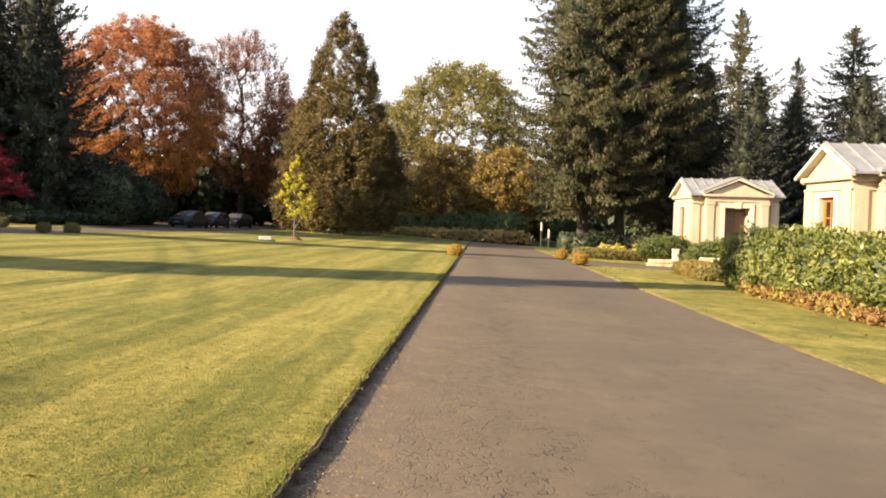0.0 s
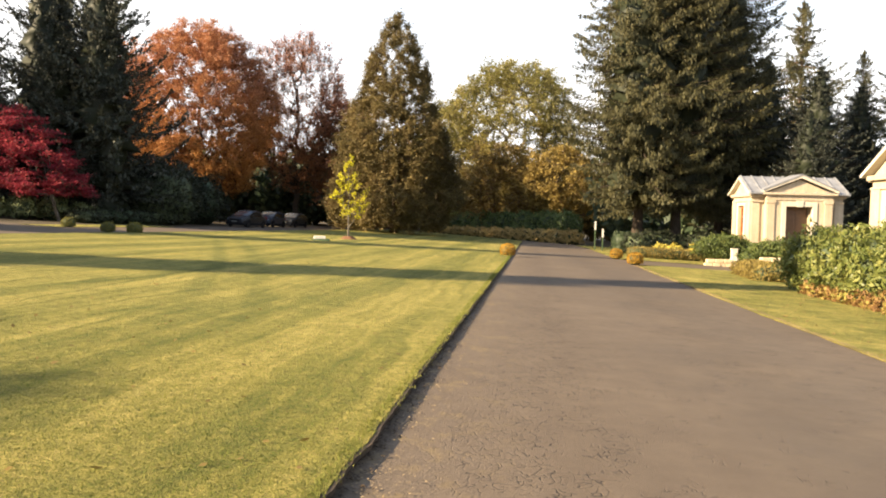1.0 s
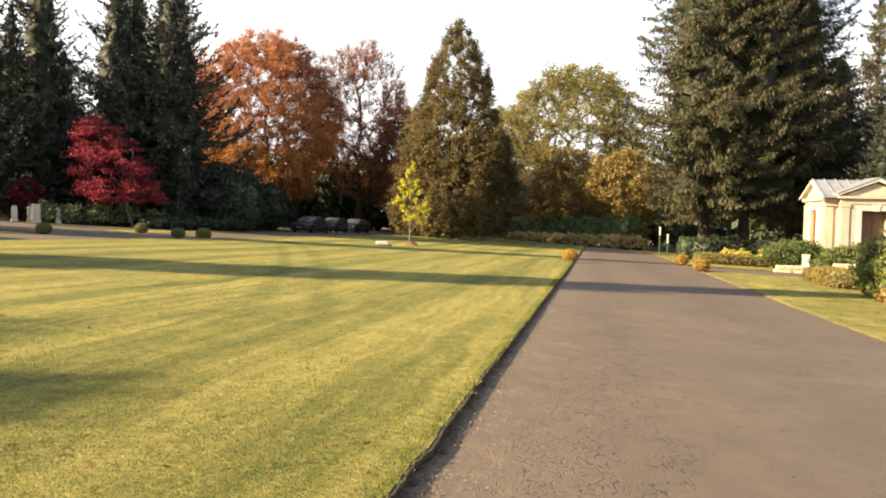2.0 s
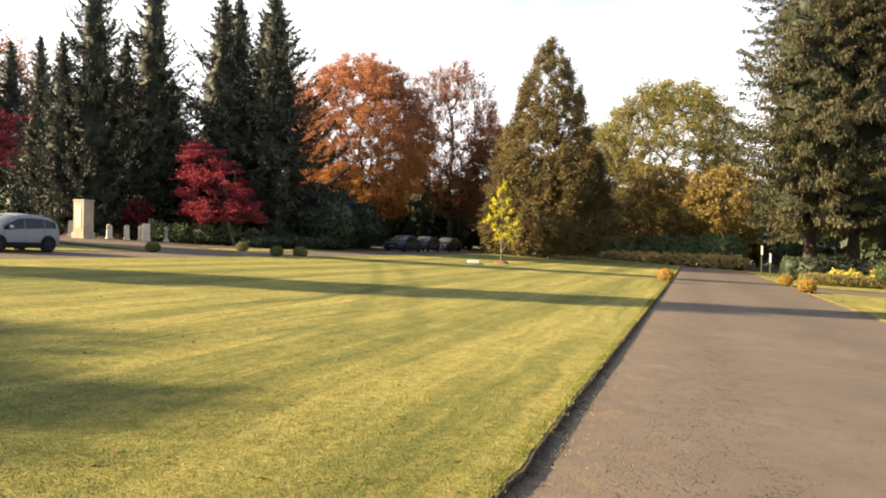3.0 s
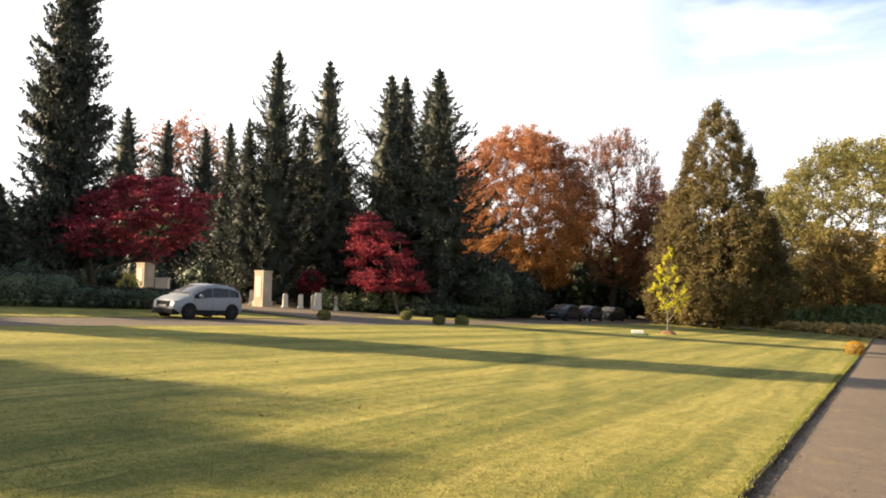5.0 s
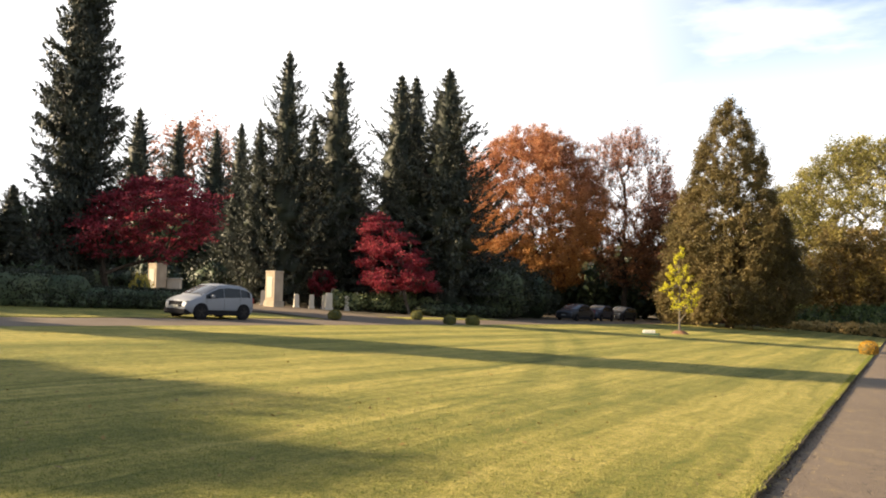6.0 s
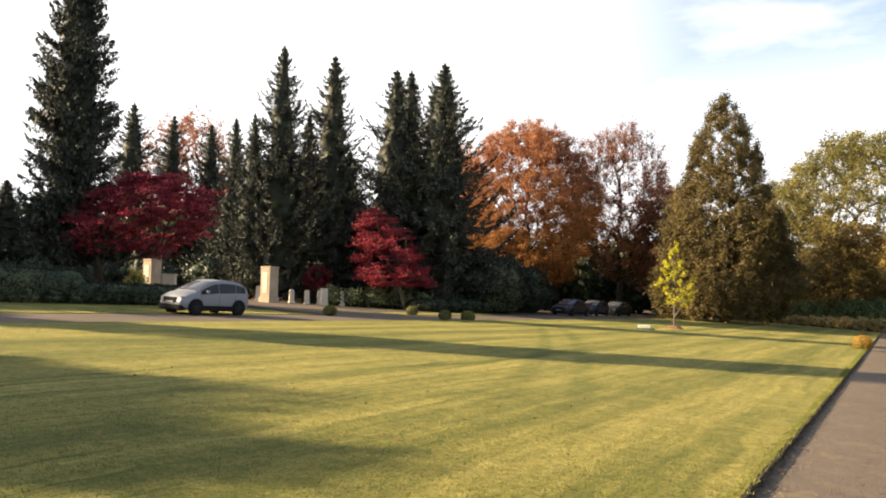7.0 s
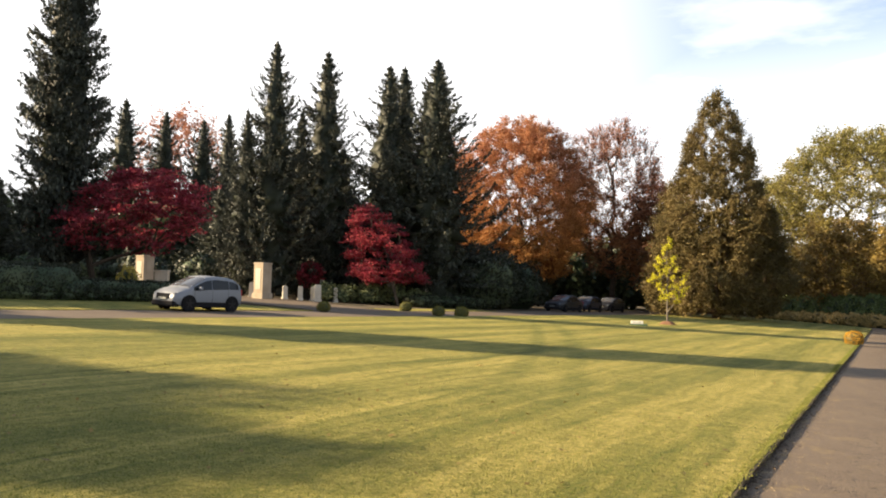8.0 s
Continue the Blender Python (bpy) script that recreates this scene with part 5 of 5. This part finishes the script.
juniper(94, 14.0, 40.8, ((-0.9, 0.0, 0.75, 0.75, 0.55), (-0.2, 0.1, 1.15, 0.95, 0.5), (0.7, 0.0, 1.35, 0.95, 0.45), (0.2, -0.1, 0.8, 1.0, 0.6), (1.3, 0.2, 1.0, 0.7, 0.5), (-0.6, -0.1, 1.3, 0.5, 0.3)), "spreading green juniper mound above the path's low wall")
juniper(95, 14.1, 49.5, ((-1.2, 0.0, 1.05, 0.75, 0.5), (-0.5, 0.0, 1.35, 0.95, 0.5), (0.4, 0.1, 1.45, 1.0, 0.5), (1.1, 0.0, 1.15, 0.75, 0.45), (-0.1, 0.1, 0.8, 1.1, 0.6)), "green juniper mound above a low rock wall")
hedge("clipped_hedge", 96, [(10.0, 63.0, 0.8, 0.8, 1.7, 4.5), (10.9, 62.8, 0.6, 0.7, 1.6, 4.5)], 0.14, 0.07, 200, DARK_LEAF, "clipped dark green hedge under the spruce", "hedge", 0.06)
hedge("low_hedge", 97, [(9.8 + 0.8 * i, 54.6 + 0.12 * i, 0.75, 0.7, 0.75, 3.5) for i in range(8)], 0.12, 0.05, 300, HEATHER, "low clipped yellow-green hedge", "hedge", 0.06)
for k, (x, y, s, lab) in enumerate(((12.0, 58.2, 0.6, "yellow-leaved shrub under the spruces"), (14.6, 57.8, 0.7, "yellow-leaved shrub beside the low hedge"), (13.2, 59.5, 0.6, "small yellow shrub under the spruces"))):
    hedge("yellow_shrub", 98 + k, [(x, y, s, s, s * 1.7, 2.2)], 0.16, 0.10, 220, YELLOW_LEAF, lab, "shrub", 0.2, 0.25)
hedge("dark_shrubs", 103, [(11.0 + i * 1.6, 61.0 + (i % 3), 1.3, 1.2, 1.7 + 0.3 * (i % 2), 2.4) for i in range(12)], 0.22, 0.12, 90, SHADE_LEAF, "dark evergreen shrubs under the spruces", "shrub", 0.2, 0.2)
# hedge and bracken at the bend
hedge("evergreen_hedge", 104, [(8.5 - i * 1.7, 94 + i * 1.75, 1.6, 1.6, 3.7 - 0.09 * i, 2.8) for i in range(11)], 0.32, 0.16, 60, HEDGE_LEAF, "rounded evergreen hedge along the bend of the drive", "hedge", 0.14, 0.2)
for i in range(15):
    tagged(hedge("bracken", 330 + i, [(8.3 - i * 1.15, 86.5 + i * 1.35, 1.2, 1.2, 1.5 - 0.04 * i, 2.3)], 0.34, 0.13, 90, BRACKEN, "brown bracken clump in front of the evergreen hedge", "shrub", 0.25, 0.3), group="bracken clumps")
# dark masses; the trees' shade on them is put into the leaf colour
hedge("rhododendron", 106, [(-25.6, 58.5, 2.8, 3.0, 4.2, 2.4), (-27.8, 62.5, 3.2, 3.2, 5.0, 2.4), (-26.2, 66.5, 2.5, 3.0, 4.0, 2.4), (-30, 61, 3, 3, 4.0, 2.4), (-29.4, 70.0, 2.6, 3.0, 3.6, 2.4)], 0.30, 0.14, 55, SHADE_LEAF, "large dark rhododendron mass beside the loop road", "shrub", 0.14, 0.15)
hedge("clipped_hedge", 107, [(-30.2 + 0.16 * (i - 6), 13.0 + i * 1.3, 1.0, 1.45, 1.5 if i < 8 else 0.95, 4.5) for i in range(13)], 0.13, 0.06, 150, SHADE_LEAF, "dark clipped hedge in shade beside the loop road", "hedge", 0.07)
hedge("dark_shrubs", 108, [(-31.5 - i * 0.35, 12.5 + i * 1.6, 0.8, 0.8, 1.65 + 0.2 * (i % 3), 2.2) for i in range(8)], 0.16, 0.09, 90, DARK_LEAF, "dark green shrubs behind the hedge", "shrub", 0.25, 0.3)
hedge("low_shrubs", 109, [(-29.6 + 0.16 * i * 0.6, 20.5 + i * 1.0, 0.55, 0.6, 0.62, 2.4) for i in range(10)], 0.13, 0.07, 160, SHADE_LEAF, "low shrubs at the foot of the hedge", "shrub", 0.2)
hedge("pale_shrubs", 110, [(-33.0, 46.4, 0.9, 0.8, 1.3, 2.2), (-31.8, 47.3, 0.8, 0.8, 1.2, 2.2), (-30.6, 48.5, 1.0, 0.9, 1.5, 2.2), (-29.2, 49.8, 1.0, 0.9, 1.45, 2.2), (-28.0, 51.0, 0.9, 0.9, 1.2, 2.2)], 0.17, 0.10, 140, PALE_LEAF, "pale green shrubs among the graves", "shrub", 0.25, 0.3)
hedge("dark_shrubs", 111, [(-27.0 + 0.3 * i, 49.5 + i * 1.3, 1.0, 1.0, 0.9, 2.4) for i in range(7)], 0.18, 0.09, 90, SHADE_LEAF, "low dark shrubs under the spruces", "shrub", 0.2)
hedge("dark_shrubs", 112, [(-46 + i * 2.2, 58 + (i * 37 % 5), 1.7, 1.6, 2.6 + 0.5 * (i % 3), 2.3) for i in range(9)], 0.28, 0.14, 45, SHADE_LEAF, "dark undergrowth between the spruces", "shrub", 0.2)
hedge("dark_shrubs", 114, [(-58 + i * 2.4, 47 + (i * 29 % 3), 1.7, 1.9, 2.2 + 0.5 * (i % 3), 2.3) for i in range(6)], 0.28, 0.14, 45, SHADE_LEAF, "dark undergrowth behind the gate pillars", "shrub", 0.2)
hedge("yellow_shrub", 113, [(-37.2, 32.6, 0.6, 0.6, 1.5, 2.2)], 0.14, 0.09, 200, YELLOW_LEAF, "small yellow shrub under the red maple", "shrub", 0.2)

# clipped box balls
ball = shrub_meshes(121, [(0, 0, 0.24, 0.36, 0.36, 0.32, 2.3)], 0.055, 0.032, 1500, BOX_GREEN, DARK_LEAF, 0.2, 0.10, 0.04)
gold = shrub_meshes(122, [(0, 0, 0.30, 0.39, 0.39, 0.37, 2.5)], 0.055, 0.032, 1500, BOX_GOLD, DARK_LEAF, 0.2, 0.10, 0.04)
bb = shrub("box_ball", ball, -17.8, 37.4, "olive green clipped box ball at the lawn's corner", "shrub", "clipped balls")
for x, y, s in ((-18.9, 36.9, 0.92), (-22.3, 31.3, 0.88), (-22.6, 39.9, 0.95)):
    c = again(bb, x, y, s * 200, (s, s, s), dz=0)
gb = shrub("box_ball", gold, 0.6, 40.9, "golden orange clipped ball at the drive's edge", "shrub", "clipped balls")
again(gb, 7.25, 41.3, 80, (1.05, 1.05, 0.95), dz=0)
again(gb, 7.35, 48.4, 190, (0.95, 0.95, 0.95), dz=0)


# ---------------------------------------------------------------- gate pillars, graves, signs
def pillar(x, y, turn, label):
    t = thing("gate_pillar", x, y, label, "pillar", "gate pillars", turn=turn)
    part("plinth", boxes((-0.50, -0.50, -0.15, 0.50, 0.50, 0.38), bevel=0.03), PILLAR_STONE, t)
    part("shaft", boxes((-0.42, -0.42, 0.38, 0.42, 0.42, 2.30), bevel=0.02), PILLAR_STONE, t)
    part("cap", boxes((-0.45, -0.45, 2.30, 0.45, 0.45, 2.42), bevel=0.02), PILLAR_STONE, t)
    part("panel", boxes((-0.24, -0.445, 0.62, 0.24, -0.422, 2.02), bevel=0.008), PALE_STONE, t, "pale inset stone panel")
    return t


pillar(-34.7, 41.6, -4, "square sandstone gate pillar with a pale panel")
pillar(-41.5, 37.7, -4, "square sandstone gate pillar under the red maple")
wl_ = thing("stone_wall", -40.95, 38.7, "short pale stone wall stub beside the gate pillar", "wall", turn=25)
part("wall_body", boxes((-0.45, -0.2, -0.2, 0.45, 0.2, 1.40), bevel=0.02), PALE_STONE, wl_)
part("coping", boxes((-0.5, -0.25, 1.40, 0.5, 0.25, 1.50), bevel=0.02), PALE_STONE, wl_)


def headstone(x, y, w, h, turn, round_top, label):
    bm = bmesh.new()
    out = [(-w / 2, -0.15), (w / 2, -0.15), (w * 0.46, h * 0.88)]
    if round_top:
        out += [(w * 0.46 * math.cos(a), h * 0.88 + h * 0.12 * math.sin(a)) for a in steps(0.3, 2.84, 6)]
    else:
        out += [(w * 0.40, h), (-w * 0.40, h)]
    out += [(-w * 0.46, h * 0.88)]
    prism(bm, out, "y", -0.09, 0.09)
    t = thing("headstone", x, y, label, "gravestone", "gravestones", turn=turn)
    part("slab", bm, PALE_STONE, t)
    part("base", boxes((-w * 0.6, -0.16, -0.1, w * 0.6, 0.16, 0.12), bevel=0.02), PALE_STONE, t)


for i, (x, y, w, h) in enumerate(((-37.0, 43.2, .35, 1.05), (-37.6, 44.3, .4, 1.0), (-34.6, 43.9, .35, .95), (-34.1, 45.0, .35, .95), (-33.4, 45.6, .4, 1.0), (-32.6, 45.0, .5, 1.15), (-32.2, 46.6, .3, 1.0), (-34.8, 48.5, .3, 1.6), (-30.4, 51.0, .3, 1.6), (-28.2, 53.0, .25, 1.5), (-40.0, 44.0, .5, 1.0), (-33.9, 50.3, .3, 1.3))):
    headstone(x, y, w, h, 30 + (i * 37) % 25, i % 2 == 0, ("pale rounded headstone among shrubs", "pale square-topped headstone among shrubs")[i % 2])

sg = thing("lawn_sign", -9.9, 43.6, "small white board on a green base in the lawn", "sign", turn=4)
part("base", boxes((-0.48, -0.16, -0.02, 0.48, 0.16, 0.17), bevel=0.02), GREEN_BASE, sg)
part("board", boxes((-0.40, -0.10, 0.15, 0.26, -0.05, 0.34), bevel=0.01), WHITE_BOARD, sg)
for k in range(2):
    part("text_bar", boxes((-0.32, -0.112, 0.20 + k * 0.07, 0.18, -0.102, 0.225 + k * 0.07)), BAR_GREY, sg)
bm = bmesh.new()
bmesh.ops.create_cone(bm, cap_ends=True, segments=28, radius1=0.60, radius2=0.25, depth=0.26)
for v in bm.verts:
    v.co += Vector((math.sin(v.co.y * 9), math.cos(v.co.x * 8), 0)) * 0.05
bmesh.ops.translate(bm, verts=bm.verts, vec=(0, 0, 0.13))
mu = thing("mulch_ring", -9.5, 49.7, "reddish bark mulch round the young tree", "mulch", kind="stuff", data=None)
part("mulch", bm, MULCH, mu)

for x, y, h, lab in ((8.5, 68.3, 2.5, "dark post with a white plate beside the drive"), (8.9, 66.4, 1.9, "thin dark post beside the hedge")):
    ps = thing("sign_post", x, y, lab, "post", "posts")
    part("post", boxes((-0.045, -0.045, -0.2, 0.045, 0.045, h), bevel=0.01), GREEN_BASE, ps)
    part("plate", boxes((-0.07, -0.075, h - 0.75, 0.07, -0.048, h - 0.02), bevel=0.008), WHITE_BOARD, ps, "narrow white plate")
st = thing("stone_marker", -4.4, 108.5, "tall grey stone marker in the shade", "marker")
part("shaft", boxes((-0.35, -0.3, -0.2, 0.35, 0.3, 2.6), bevel=0.12), PALE_STONE, st)

# low rock walls and a white post by the pavilion path
rng = np.random.default_rng(131)


def rock_wall(x, y, length, courses, turn, label):
    t = thing("rock_wall", x, y, label, "wall", "rock walls", turn=turn)
    for c in range(courses):
        px = -length / 2 + 0.12 * (c % 2)
        while px < length / 2:
            w = rng.uniform(0.28, 0.6)
            bm = bmesh.new()
            box(bm, px, -0.2 + rng.uniform(-.03, .03), c * 0.24 - 0.05, px + w - 0.02, 0.2, c * 0.24 + 0.18, bevel=0.035)
            part("stone", bm, STONE_ROUGH, t)
            px += w


rock_wall(13.3, 48.1, 1.5, 2, 4, "low rough sandstone wall under the juniper")
rock_wall(13.9, 39.7, 1.9, 4, 6, "low rough sandstone wall beside the path")
wp = thing("white_bollard", 14.35, 48.25, "white stone bollard at the path's mouth", "bollard")
part("post", boxes((-0.17, -0.17, -0.1, 0.17, 0.17, 1.05), bevel=0.03), PALE_STONE, wp)
part("cap", boxes((-0.2, -0.2, 1.05, 0.2, 0.2, 1.13), bevel=0.02), PALE_STONE, wp)


# ---------------------------------------------------------------- grass, litter
def blades(name, n, area, seed, hmin, hmax, mat, label, lift=0.063, near=None):
    """Grass blades over a patch: area gives a random x, y."""
    r = np.random.default_rng(seed)
    xy = area(r, n)
    z = SLOPE_X * xy[:, 0] + SLOPE_Y * xy[:, 1] + lift
    b = np.c_[xy, z]
    d = unit(np.c_[r.normal(0, 0.55, (len(b), 2)), np.ones(len(b))])
    h = r.uniform(hmin, hmax, len(b))[:, None]
    a = r.uniform(0, 6.28, len(b))
    s = np.c_[np.cos(a), np.sin(a), 0 * a] * (0.0030 + 0.00035 * np.hypot(xy[:, 0], xy[:, 1]))[:, None]
    v = np.stack([b - s, b + s, b + d * h], 1).reshape(-1, 3)
    return tagged(new(name, raw(name, v, np.arange(len(v)).reshape(-1, 3), mat)), label, "grass", kind="stuff")


def near_lawn(r, n):
    a = r.uniform(-0.25, 3.0, n * 2)
    d = 1.5 + 12.5 * r.beta(1.5, 3.2, n * 2)
    x, y = -d * np.sin(a), d * np.cos(a)
    k = x < drive_left(y) - 0.02
    return np.c_[x, y][k][:n]


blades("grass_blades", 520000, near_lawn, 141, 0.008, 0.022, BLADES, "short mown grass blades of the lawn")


def fringe(r, n):
    y = 2.5 + 40 * r.random(n) ** 1.6
    x = drive_left(y) + r.normal(-0.045, 0.035, n)
    return np.c_[x, y]


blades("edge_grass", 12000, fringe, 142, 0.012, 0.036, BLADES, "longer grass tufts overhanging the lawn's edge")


def fringe_r(r, n):
    y = 6 + 34 * r.random(n) ** 1.3
    return np.c_[drive_right(y) + np.abs(r.normal(0.05, 0.06, n)), y]


blades("edge_grass", 7000, fringe_r, 143, 0.012, 0.035, DRY, "dry grass along the verge's edge", 0.02)


def litter(name, n, area, seed, size, mat, label, lift):
    r = np.random.default_rng(seed)
    xy = area(r, n)
    c = np.c_[xy, SLOPE_X * xy[:, 0] + SLOPE_Y * xy[:, 1] + lift]
    a = r.uniform(0, 6.28, len(c))
    al = np.c_[np.cos(a), np.sin(a), r.normal(0, 0.25, len(c))]
    sd = np.c_[-np.sin(a), np.cos(a), r.normal(0, 0.35, len(c))]
    sz = size * r.uniform(0.5, 1.4, len(c))
    return tagged(new(name, raw(name, *sprays(c, unit(al), unit(sd), sz, sz * 0.6), mat)), label, "leaf litter", kind="stuff")


litter("fallen_leaves", 1500, lambda r, n: np.c_[-18 + 17 * r.random(n), 4 + 45 * r.random(n) ** 1.3], 151, 0.06, BROWN_LEAF, "brown fallen leaves scattered on the lawn", 0.085)
litter("edge_litter", 3000, lambda r, n: (lambda y: np.c_[drive_left(y) + 0.04 + np.abs(r.normal(0, 0.22, n)), y])(2.5 + 26 * r.random(n) ** 1.5), 152, 0.017, DRY, "dry litter along the drive's edge", 0.018)
litter("edge_soil", 5000, lambda r, n: (lambda y: np.c_[drive_left(y) - 0.02 + np.abs(r.normal(0, 0.09, n)), y])(2.5 + 30 * r.random(n) ** 1.5), 154, 0.032, SOIL, "dark crumbs of soil along the turf edge", 0.02)
litter("verge_leaves", 700, lambda r, n: (lambda y: np.c_[drive_right(y) + 0.1 + 3.5 * r.random(n), y])(10 + 30 * r.random(n)), 153, 0.07, RUSSET_LEAF, "yellow fallen leaves on the verge", 0.05)
